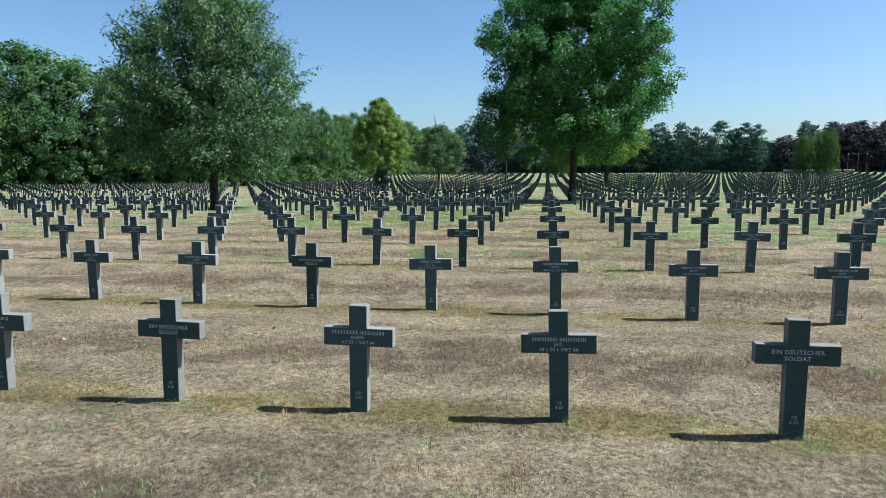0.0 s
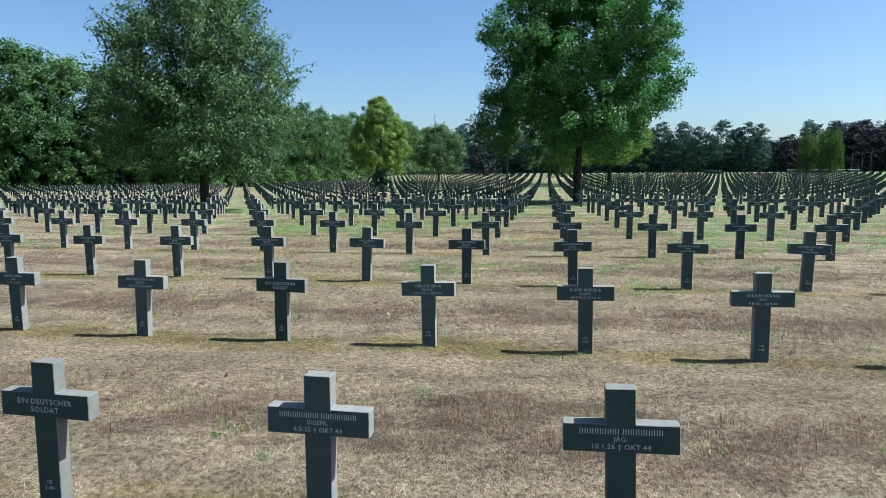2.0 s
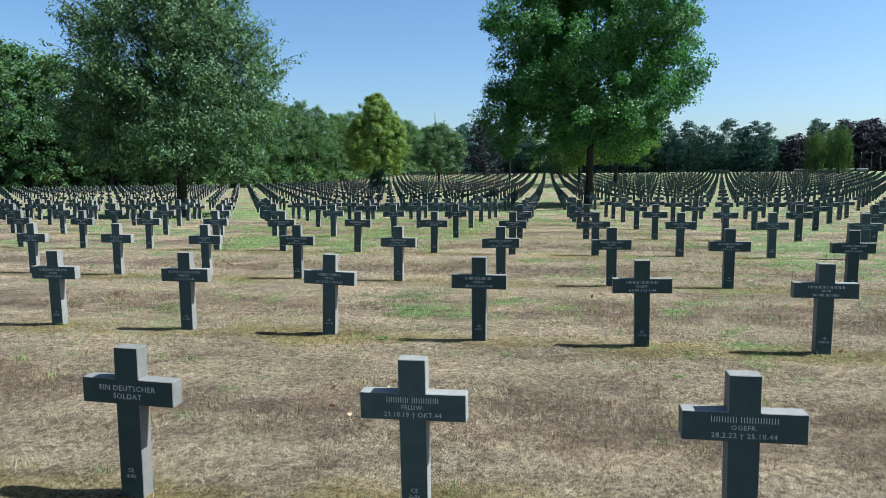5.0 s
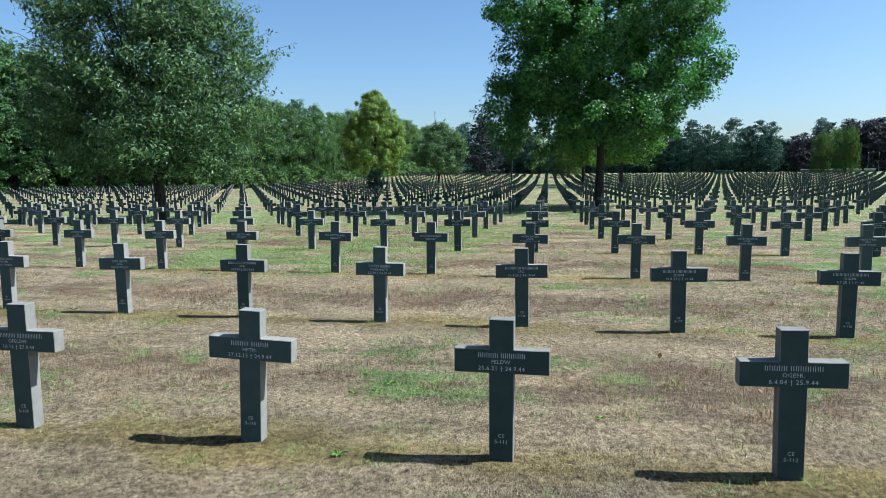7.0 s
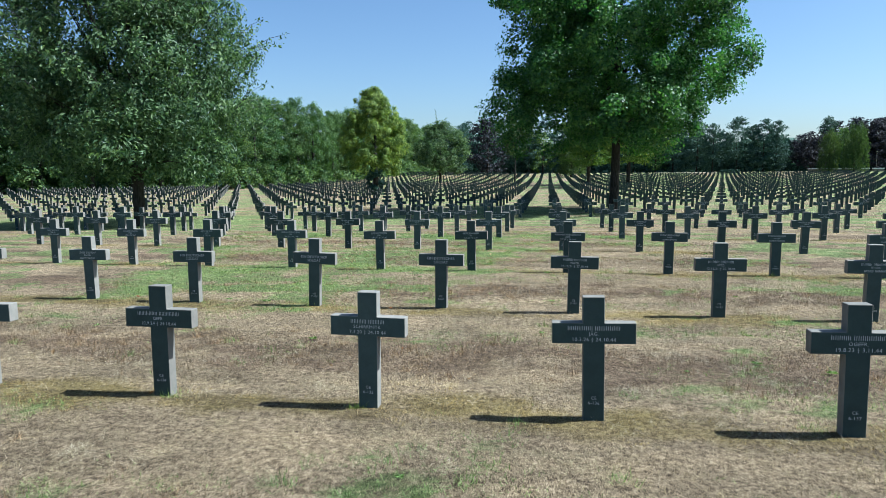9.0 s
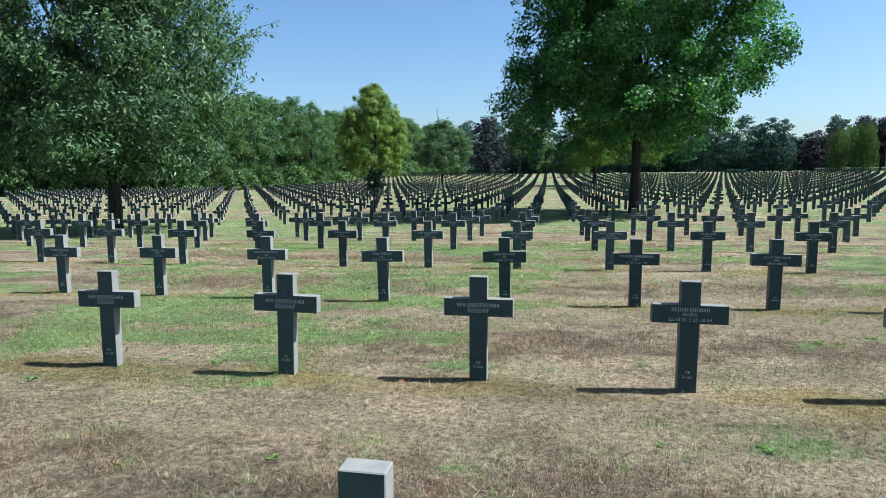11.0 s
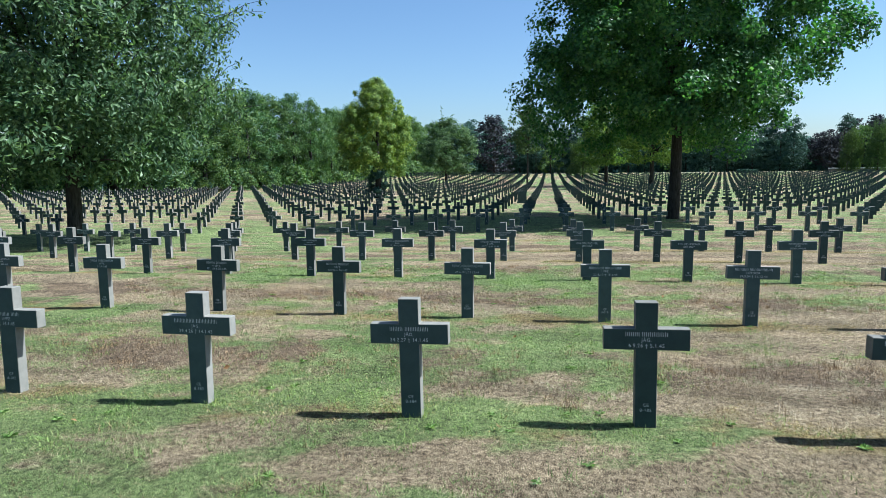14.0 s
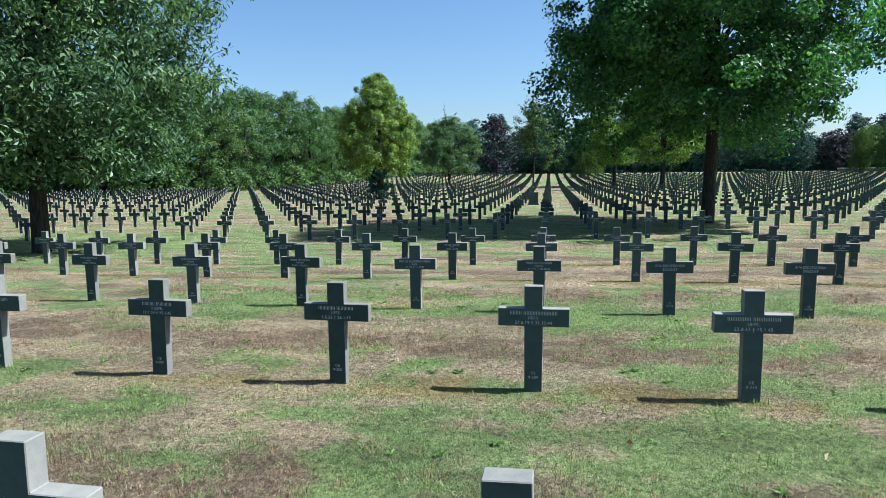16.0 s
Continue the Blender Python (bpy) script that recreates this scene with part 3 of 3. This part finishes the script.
oak = tree_meshes(5, 18.0, 4.0, 8.1, 0.30, 4.6, oak_profile, 1000, 190, 0.40, 0.165, 0.8, flat=0.85, wob=0.36, fill=0.38, limbs=22, leafmat=M_OAK, shoots=8, lobes=36, lobe_r=0.27, apart=True)
tree("oak_tree", oak, 2.0, 54.86, "tall leafy oak with a straight trunk, among graves", sink=0.05)
cherry = tree_meshes(7, 14.8, 2.7, 6.7, 0.30, 2.6, spread_profile, 860, 92, 0.42, 0.22, 0.44, flat=0.8, wob=0.12, fill=0.75, limbs=40, droop=0.9, leafmat=M_CHERRY, limb_rise=0.12, shoots=460, lobes=30, lobe_r=0.2, apart=True)
tree("cherry_tree", cherry, -23.0, 43.67, "broad grey-green cherry tree with drooping leaves, among graves", sink=0.05)
linden = tree_meshes(9, 12.0, 2.7, 4.2, 0.32, 2.6, cone_profile, 640, 100, 0.22, 0.165, 0.75, flat=1.0, wob=0.08, fill=0.2, limbs=16, leafmat=M_LINDEN, lobes=48, lobe_r=0.22, bias=1.4, apart=True)
linden_tree = tree("linden_tree", linden, -21.9, 87.7, "conical yellow-green linden tree with ivy round its trunk")
ivy = tree_meshes(33, 3.3, 0.0, 1.25, 0.1, 0.5, shrub_profile, 90, 60, 0.16, 0.16, 0.8, wob=0.15, fill=0.4, limbs=4, leafmat=M_PINE)
ivy_part = new("ivy", ivy[-1])
ivy_part.parent = linden_tree
tagged(ivy_part, "dark ivy round the trunk")
low = tree_meshes(21, 11.4, 1.8, 5.8, 0.25, 2.0, round_profile, 300, 80, 0.45, 0.30, 0.5, wob=0.12, limbs=40, leafmat=M_CHERRY, shoots=30, lobes=24, lobe_r=0.28)
tree("cherry_tree", low, -22.7, 140, "rounded grey-green tree, on the far lawn")
lit = tree_meshes(23, 15.0, 4.0, 6.4, 0.34, 4.4, round_profile, 340, 80, 0.5, 0.30, 0.6, wob=0.15, limbs=40, leafmat=M_LAWN_LINDEN, lobes=24, lobe_r=0.3)
tree("linden_tree", lit, 9.95, 116.9, "yellow-green linden tree, on the far lawn")
tree("linden_tree", lit, 4.8, 129, "yellow-green linden tree, on the far lawn", turn=2.2, scale=(0.9, 0.9, 0.92))

# woodland
broad = [tree_meshes(40 + i, 18.5 + 0.5 * i, 0.6, 6.2, 0.35, 3.0, round_profile, 240, 62, 0.50, 0.265, 0.8, flat=0.75, wob=0.1, fill=0.3, limbs=10, leafmat=M_WOOD, lobes=30, lobe_r=0.32, bias=1.3) for i in range(3)]
broad_far = [tree_meshes(50 + i, 17.5 + i, 1.0, 6.2, 0.35, 3.0, round_profile, 120, 26, 0.7, 0.52, 0.8, wob=0.15, limbs=6, leafmat=M_WOOD, lobes=18, lobe_r=0.34) for i in range(2)]
pine = [tree_meshes(60 + i, 20, 2.0, 5.6, 0.28, 5.0, round_profile, 140, 30, 0.70, 0.58, 0.6, flat=0.45, wob=0.25, fill=0.25, limbs=8, leafmat=M_PINE, droop=0.0, lobes=24, lobe_r=0.34) for i in range(3)]
pine_back = [tree_meshes(66, 19, 1.5, 5.6, 0.3, 5.0, round_profile, 90, 14, 0.9, 1.0, 0.65, wob=0.25, limbs=6, leafmat=M_PINE, lobes=14, lobe_r=0.36)]
beech = [tree_meshes(70 + i, 18, 1.0, 7.0, 0.4, 3.0, round_profile, 120, 26, 0.75, 0.7, 0.7, wob=0.2, limbs=6, leafmat=M_BEECH, lobes=22, lobe_r=0.34) for i in range(2)]
shrub = [tree_meshes(80 + i, 4.2, 0.0, 2.8, 0.1, 0.5, shrub_profile, 50, 16, 0.45, 0.45, 0.75, wob=0.25, limbs=10, leafmat=M_WOOD) for i in range(2)]
dark_shrub = [tree_meshes(84, 5.5, 0.0, 4.4, 0.1, 0.5, shrub_profile, 60, 14, 0.7, 0.8, 0.7, wob=0.25, limbs=6, leafmat=M_PINE)]
weeping = tree_meshes(90, 14, 1.0, 4.6, 0.3, 4.0, weeping_profile, 190, 60, 0.35, 0.5, 0.22, wob=0.15, fill=0.4, flat=3.0, limbs=20, droop=2.5, leafmat=M_WILLOW)
wr = random.Random(4)


def along(path, step):
    for (xa, ya), (xb, yb) in zip(path, path[1:]):
        n = max(1, round(math.hypot(xb - xa, yb - ya) / step))
        for i in range(n):
            yield xa + (xb - xa) * i / n, ya + (yb - ya) * i / n


def plant(kind, meshes, x, y, label, lo, hi, group, category="tree"):
    k = wr.uniform(lo, hi)
    tree(kind, wr.choice(meshes), x, y, label, category, wr.uniform(0, 6.28), (k * wr.uniform(0.9, 1.15), k * wr.uniform(0.9, 1.15), k), group)


for depth in range(2):
    for x, y in along(WOOD_EDGE[:8], (5.0 if depth == 0 else 6.5)):
        size = float(np.interp(y, [40, 88, 106, 125, 150, 190], [1.3, 1.24, 1.0, 0.84, 0.80, 0.74]))
        plant("woodland_tree", broad if depth == 0 and y > 74 else broad_far, x - 2 - depth * 6 + wr.uniform(-1.5, 1.5), y + wr.uniform(-2, 2), "green broadleaf tree at the edge of the wood",
              size * 0.95, size * 1.07, "edge of the wood")
for x, y in along(WOOD_EDGE[:8], 4.4):
    plant("shrub", shrub, x + 1.5 + wr.uniform(-1.2, 1.2), y + wr.uniform(-1, 1), "low green shrub at the foot of the wood", 0.5, 1.1, "shrubs at the wood's foot", "shrub")
for depth in range(3):
    for x, y in along([(-34, 224), (165, 236)], 6.5 + depth):
        kind = wr.random()
        px, py = x + wr.uniform(-2, 2), y + depth * 7 + wr.uniform(-2, 2)
        if (70 < px < 81 or px > 87) and depth < 3:
            plant("copper_beech", beech, px, py, "dark purple copper beech at the far edge", *((0.62, 0.70) if px < 84 else (0.80, 0.92)), "far woods")
        elif kind < 0.75 and depth < 2:
            plant("pine_tree", pine, px, py, "dark pine at the far edge of the lawn", 0.66, 0.9, "far woods")
        else:
            plant("pine_tree" if depth else "woodland_tree", pine_back if depth else broad_far, px, py, "dark conifer in the far woods" if depth else "green broadleaf tree at the far edge", 0.62, 0.78, "far woods")
for x, y in along([(-34, 228), (165, 240)], 5.0):
    plant("shrub", dark_shrub, x, y + wr.uniform(-2, 2), "dark shrub below the far trees", 0.6, 1.1, "far shrubs", "shrub")
plant("copper_beech", beech, -18, 190, "dark purple copper beech on the far lawn", 0.82, 0.83, "far woods")
tree("weeping_birch", weeping, 79, 207, "pale green weeping birch at the far lawn", scale=(0.8, 0.8, 0.88), group="weeping birches")
tree("weeping_birch", weeping, 74, 210, "pale green weeping birch at the far lawn", turn=2.0, scale=(0.7, 0.7, 0.78), group="weeping birches")
birch = tree_meshes(91, 13.0, 5.5, 2.6, 0.13, 6.0, round_profile, 120, 60, 0.4, 0.26, 0.6, wob=0.3, fill=0.1, limbs=30, leafmat=M_WILLOW, shoots=14)
tree("birch_tree", birch, -7.6, 125, "slender light green birch on the far lawn", scale=(1, 1, 1))
tree("weeping_birch", weeping, 3.5, 178, "low pale green weeping tree on the far lawn", turn=1.0, scale=(0.95, 0.95, 0.6))

# dark depth of the woods behind the trees
def wood_bank(path, height, seed):
    """A rough dark bank of foliage with an uneven top, far behind the first trees."""
    rng = np.random.default_rng(seed)
    pts = np.array(list(along(path, 1.6)))
    n, rows = len(pts), 9
    u = np.arange(n) * 0.22
    top = height * (0.72 + 0.4 * cloud(u, u * 0 + seed, seed, 4))
    v = np.zeros((rows, n, 3))
    for r in range(rows):
        v[r, :, :2] = pts + rng.normal(0, 0.7, (n, 2))
        v[r, :, 2] = ground_z(pts[:, 0], pts[:, 1]) - 0.5 + top * r / (rows - 1) + rng.normal(0, 0.35, n) * (r > 0)
    k = np.arange(rows * n).reshape(rows, n)
    f = np.stack([k[:-1, :-1], k[:-1, 1:], k[1:, 1:], k[1:, :-1]], -1).reshape(-1, 4)
    return tagged(new("wood_backdrop", array_mesh("wood_backdrop", v.reshape(-1, 3), f, M_PINE)), "dark depth of the wood behind its edge", "wood", kind="structure")


wood_bank([(-46, 252), (190, 262)], 12.5, 5)
wood_bank([(x - 15, y + 4) for x, y in WOOD_EDGE[:8]], 12.0, 6)

# ---- small fixtures on the far lawn ----
M_WHITE = paint_material("white_render", (0.78, 0.78, 0.75))
M_SAND = paint_material("pale_sand", (0.52, 0.46, 0.36), 0.95)


def box(x0, x1, y0, y1, z0, z1, bevel=0.01):
    bm = bmesh.new()
    bmesh.ops.create_cube(bm, size=1.0)
    for v in bm.verts:
        v.co = ((x0 + x1) / 2 + v.co.x * (x1 - x0), (y0 + y1) / 2 + v.co.y * (y1 - y0), (z0 + z1) / 2 + v.co.z * (z1 - z0))
    if bevel:
        bmesh.ops.bevel(bm, geom=list(bm.edges), offset=bevel, segments=2, affect="EDGES")
    return bm


def grave_slab(x, y):
    """An upright marker stone beside the middle aisle."""
    ob = new("marker_stone")
    ob.location = (x, y, gz(x, y))
    part("plinth", box(-0.42, 0.42, -0.16, 0.16, -0.2, 0.14), M_STONE, ob)
    part("slab", box(-0.36, 0.36, -0.10, 0.10, 0.14, 1.0, 0.02), M_STONE, ob)
    return tagged(ob, "dark upright marker stone beside the grass aisle", "marker stone")


def memorial_wall(x, y, half):
    ob = new("memorial_wall")
    ob.location = (x, y, gz(x, y))
    # the face's shade is painted in: greyer material than the coping
    part("wall", box(-half, half, -0.4, 0.4, -0.3, 0.75, 0.03), M_STONE_PALE, ob, "stone face, shade greyed into its colour")
    part("coping", box(-half - 0.1, half + 0.1, -0.5, 0.5, 0.75, 1.0, 0.02), M_WHITE, ob, "white coping")
    return tagged(ob, "low memorial wall with a white coping, its face toned grey for shade", "wall")


def flagpole(x, y):
    ob = new("flagpole")
    ob.location = (x, y, gz(x, y))
    bm = bmesh.new()
    bmesh.ops.create_cone(bm, segments=10, radius1=0.05, radius2=0.03, depth=5.6, cap_ends=True, matrix=Matrix.Translation((0, 0, 2.7)))
    part("pole", bm, M_STONE_PALE, ob)
    bm = bmesh.new()
    bmesh.ops.create_uvsphere(bm, u_segments=10, v_segments=6, radius=0.09, matrix=Matrix.Translation((0, 0, 5.55)))
    part("finial", bm, M_WHITE, ob)
    return tagged(ob, "bare grey flagpole before the dark trees", "flagpole", "flagpoles")


def stone_bench(x, y):
    ob = new("stone_bench")
    ob.location = (x, y, gz(x, y))
    part("slab", box(-1.7, 1.7, -0.35, 0.35, 0.62, 0.92, 0.02), M_STONE, ob)
    for sx in (-1.1, 1.1):
        part("support", box(sx - 0.16, sx + 0.16, -0.28, 0.28, -0.2, 0.62, 0.02), M_STONE, ob)
    return tagged(ob, "long dark stone bench on two supports", "bench")


def tall_cross(x, y):
    ob = new("memorial_cross")
    ob.location = (x, y, gz(x, y))
    part("base", box(-0.7, 0.7, -0.7, 0.7, -0.2, 0.4, 0.03), M_STONE_PALE, ob)
    part("stem", box(-0.16, 0.16, -0.16, 0.16, 0.4, 5.0, 0.02), M_STONE_PALE, ob)
    part("arm", box(-1.0, 1.0, -0.15, 0.15, 3.7, 4.02, 0.02), M_STONE_PALE, ob)
    return tagged(ob, "tall pale memorial cross before the far trees", "cross")


def hedge_box(x, y, w):
    rng = np.random.default_rng(int(x * 10) % 97)
    n = 1400
    pts = np.stack([rng.uniform(-w / 2, w / 2, n), rng.uniform(-0.5, 0.5, n), rng.uniform(0.05, 1.0, n)], -1)
    v, f = leaf_quads(pts, 0.28, 0.7, rng)
    ob = new("low_hedge", array_mesh("low_hedge", v, f, M_PINE))
    ob.location = (x, y, gz(x, y))
    return tagged(ob, "low dark clipped hedge on the far lawn", "hedge")


grave_slab(-6.4, 75.2)
memorial_wall(78, 214, 7.8)
memorial_wall(88.2, 214, 1.3)
for pole_x in (88.5, 91.3, 93.7):
    flagpole(pole_x, 216)
stone_bench(70.9, 194)
tall_cross(73.4, 211)
hedge_box(47, 205, 5.0)
path_x = np.linspace(-30, 165, 66)
pv = np.concatenate([np.stack([path_x, np.full(66, y), ground_z(path_x, np.full(66, y)) + 0.03], -1) for y in (217.5, 220.5)])
pf = np.array([[i, i + 1, 66 + i + 1, 66 + i] for i in range(65)])
sand_path = new("sand_path", array_mesh("sand_path", pv, pf, M_SAND))
tagged(sand_path, "pale sandy path along the far woods", "path", kind="structure")

# ---- grass, last ----
def blades(name, xy, length, width, stand, mat, label, seed):
    """Single blades, each one leaning its own way."""
    rng = np.random.default_rng(seed)
    n = len(xy)
    a = rng.uniform(0, 2 * np.pi, n)
    L = length * rng.uniform(0.5, 1.5, n)
    up = np.clip(rng.normal(stand, 0.25, n), 0.05, 1.0)
    out = np.sqrt(1 - np.minimum(up, 0.98) ** 2)
    base = np.stack([xy[:, 0], xy[:, 1], ground_z(xy[:, 0], xy[:, 1]) - 0.004], -1)
    way = np.stack([np.cos(a) * out, np.sin(a) * out, up], -1)
    flat = np.stack([-np.sin(a), np.cos(a), np.zeros(n)], -1) * (width * rng.uniform(0.6, 1.4, n))[:, None] / 2
    tip = base + way * L[:, None]
    v = np.stack([base - flat, base + flat, tip], 1)
    ob = new(name, array_mesh(name, v.reshape(-1, 3), np.arange(n * 3).reshape(n, 3), mat))
    return tagged(ob, label, "grass", kind="stuff")


def scatter(rng, tufts, per, spread, y0, y1, half):
    y = rng.uniform(y0, y1, tufts)
    x = np.interp(y, [0, 5, 15, 24, 40], [0, -0.2, -1.6, -3.5, -7.0]) + rng.uniform(-half, half, tufts)
    c = np.repeat(np.stack([x, y], -1), per, 0)
    return c + rng.normal(0, spread, c.shape)


M_STRAW = leaf_material("straw", (0.095, 0.068, 0.039), (0.31, 0.234, 0.138), (0.62, 0.495, 0.315), (1.1, 1.0, 0.8), 0.2, 0.6)
M_PALE = leaf_material("bleached_grass", (0.24, 0.185, 0.125), (0.46, 0.375, 0.27), (0.66, 0.57, 0.44), (1.1, 1.0, 0.9), 0.2, 0.5)
M_DEAD = leaf_material("dead_grass", (0.048, 0.032, 0.019), (0.185, 0.130, 0.080), (0.43, 0.325, 0.21), (1.1, 1.0, 0.8), 0.2, 0.7)
M_MOSS = leaf_material("dry_moss", (0.07, 0.053, 0.018), (0.25, 0.193, 0.080), (0.44, 0.355, 0.165), (1.2, 1.1, 0.6), 0.2, 0.8)
M_GREEN = leaf_material("green_grass", (0.058, 0.104, 0.026), (0.165, 0.232, 0.070), (0.36, 0.43, 0.17), (1.3, 1.4, 0.7), 0.3, 0.5)
grng = np.random.default_rng(77)
spots = np.concatenate([scatter(grng, 62000, 17, 0.05, 3.0, 34, 6.6), scatter(grng, 16000, 8, 0.06, 30, 64, 17.0)])
g_, d_, k_ = growth(spots[:, 0], spots[:, 1])
pick = grng.uniform(0, 1, len(spots))
is_green = g_ + 0.42 * (pick - 0.5) > 0.50
is_moss = ~is_green & (k_ + 0.3 * (grng.uniform(0, 1, len(spots)) - 0.5) > 0.50)
is_dead = ~is_green & ~is_moss & (d_ + 0.35 * (grng.uniform(0, 1, len(spots)) - 0.5) > 0.45)
is_straw = ~is_green & ~is_dead & ~is_moss
blades("dry_grass", spots[is_straw], 0.044, 0.0030, 0.34, M_STRAW, "bleached straw-coloured dry grass", 1)
blades("dead_grass", spots[is_dead], 0.050, 0.0031, 0.55, M_DEAD, "dead brown grass in bands between the rows", 2)
blades("dry_moss", spots[is_moss], 0.026, 0.0055, 0.45, M_MOSS, "olive and golden dry moss along the rows", 6)
blades("green_grass", spots[is_green], 0.044, 0.0046, 0.5, M_GREEN, "patches of fresh green grass", 3)
tussocks = scatter(grng, 4200, 34, 0.04, 3.0, 35, 7.0)
_, td, _ = growth(tussocks[:, 0], tussocks[:, 1])
blades("dead_tussocks", tussocks[td > 0.40], 0.072, 0.0036, 0.72, M_DEAD, "small upright tussocks of dead grass", 5)
mats = scatter(grng, 18000, 18, 0.06, 3.0, 34, 6.6)
lying = cloud(mats[:, 0] * 0.7, mats[:, 1] * 1.6, 201, 4) + 0.25 * (np.cos(2 * np.pi * (row_phase(mats[:, 1]) - 0.22)) * 0.5)
mg, _, _ = growth(mats[:, 0], mats[:, 1])
blades("bleached_mats", mats[(lying > 0.54) & (mg < 0.52)], 0.072, 0.0032, 0.18, M_PALE, "pale matted grass lying flat", 8)

# broad-leaved weeds and a few fallen leaves
M_WEED = leaf_material("weed_leaf", (0.08, 0.14, 0.04), (0.17, 0.26, 0.08), (0.30, 0.40, 0.15), (1.3, 1.4, 0.7), 0.3, 0.5)
M_FALLEN = leaf_material("fallen_leaf", (0.20, 0.09, 0.04), (0.38, 0.22, 0.11), (0.55, 0.42, 0.28), (1.2, 1.0, 0.8), 0.2, 0.6)


def rosette_mesh(xy, seed):
    """Flat rosettes of long pointed leaves that arch out from a middle."""
    rng = np.random.default_rng(seed)
    vs = []
    for x, y in xy:
        size, turn, z = rng.uniform(0.03, 0.065), rng.uniform(0, 6.28), gz(x, y)
        for k in range(int(rng.integers(12, 24))):
            a = turn + k * 2.4
            L, w, lift = size * rng.uniform(0.6, 1.2), size * rng.uniform(0.13, 0.22), rng.uniform(0.05, 0.4)
            d, sd = np.array([math.cos(a), math.sin(a), 0]), np.array([-math.sin(a), math.cos(a), 0])
            o = np.array([x, y, z + 0.012])
            m = o + d * L * 0.55 + (0, 0, L * lift)
            vs += [o, m + sd * w / 2, o + d * L + (0, 0, L * lift * 0.6), m - sd * w / 2]
    f = np.arange(len(vs)).reshape(-1, 4)
    return array_mesh("weeds", np.array(vs), np.concatenate([f[:, [0, 1, 2]], f[:, [0, 2, 3]]]), M_WEED)


plants = scatter(grng, 900, 1, 0.0, 3.0, 35, 7.0)
rg, _, _ = growth(plants[:, 0], plants[:, 1])
plants = plants[rg + 0.5 * (grng.uniform(0, 1, len(plants)) - 0.5) > 0.50]
tagged(new("weeds", rosette_mesh(plants, 12)), "low rosettes of broad-leaved green weeds in the lawn", "weeds", kind="stuff")
fallen = np.concatenate([scatter(grng, 90, 1, 0.0, 4.0, 34, 6.5), grng.normal((-2.2, 11.2), (0.35, 0.3), (12, 2))])
fallen = np.column_stack([fallen, ground_z(fallen[:, 0], fallen[:, 1]) + 0.045])
fv2, ff2 = leaf_quads(fallen, 0.055, 0.6, grng, 0.0)
tagged(new("fallen_leaves", array_mesh("fallen_leaves", fv2, ff2, M_FALLEN)), "dry brown leaves fallen on the grass", "leaves", kind="stuff")
weeds = scatter(grng, 620, 46, 0.055, 2.5, 36, 8.0)
wg, _, _ = growth(weeds[:, 0], weeds[:, 1])
blades("grass_tufts", weeds[(wg > 0.20) | (np.arange(len(weeds)) // 46 % 3 == 0)], 0.070, 0.0050, 0.6, M_GREEN, "scattered green weed and grass tufts", 4)
# uncut tufts against the feet of the crosses
feet = []
for r in range(3, 12):
    for c in range(-9, 9):
        if grng.uniform() < 0.6:
            x, y = COL_X + COL_STEP * c, row_y(r) + ROW_SKEW * COL_STEP * c
            side = grng.choice((-1, 1))
            feet.append(grng.normal((x + side * grng.uniform(0.03, 0.15), y - grng.uniform(0.06, 0.12)), (0.045, 0.025), (int(grng.integers(20, 70)), 2)))
feet = np.concatenate(feet)
blades("foot_tufts", feet, 0.075, 0.005, 0.7, M_GREEN, "short green tufts left uncut at the feet of crosses", 9)
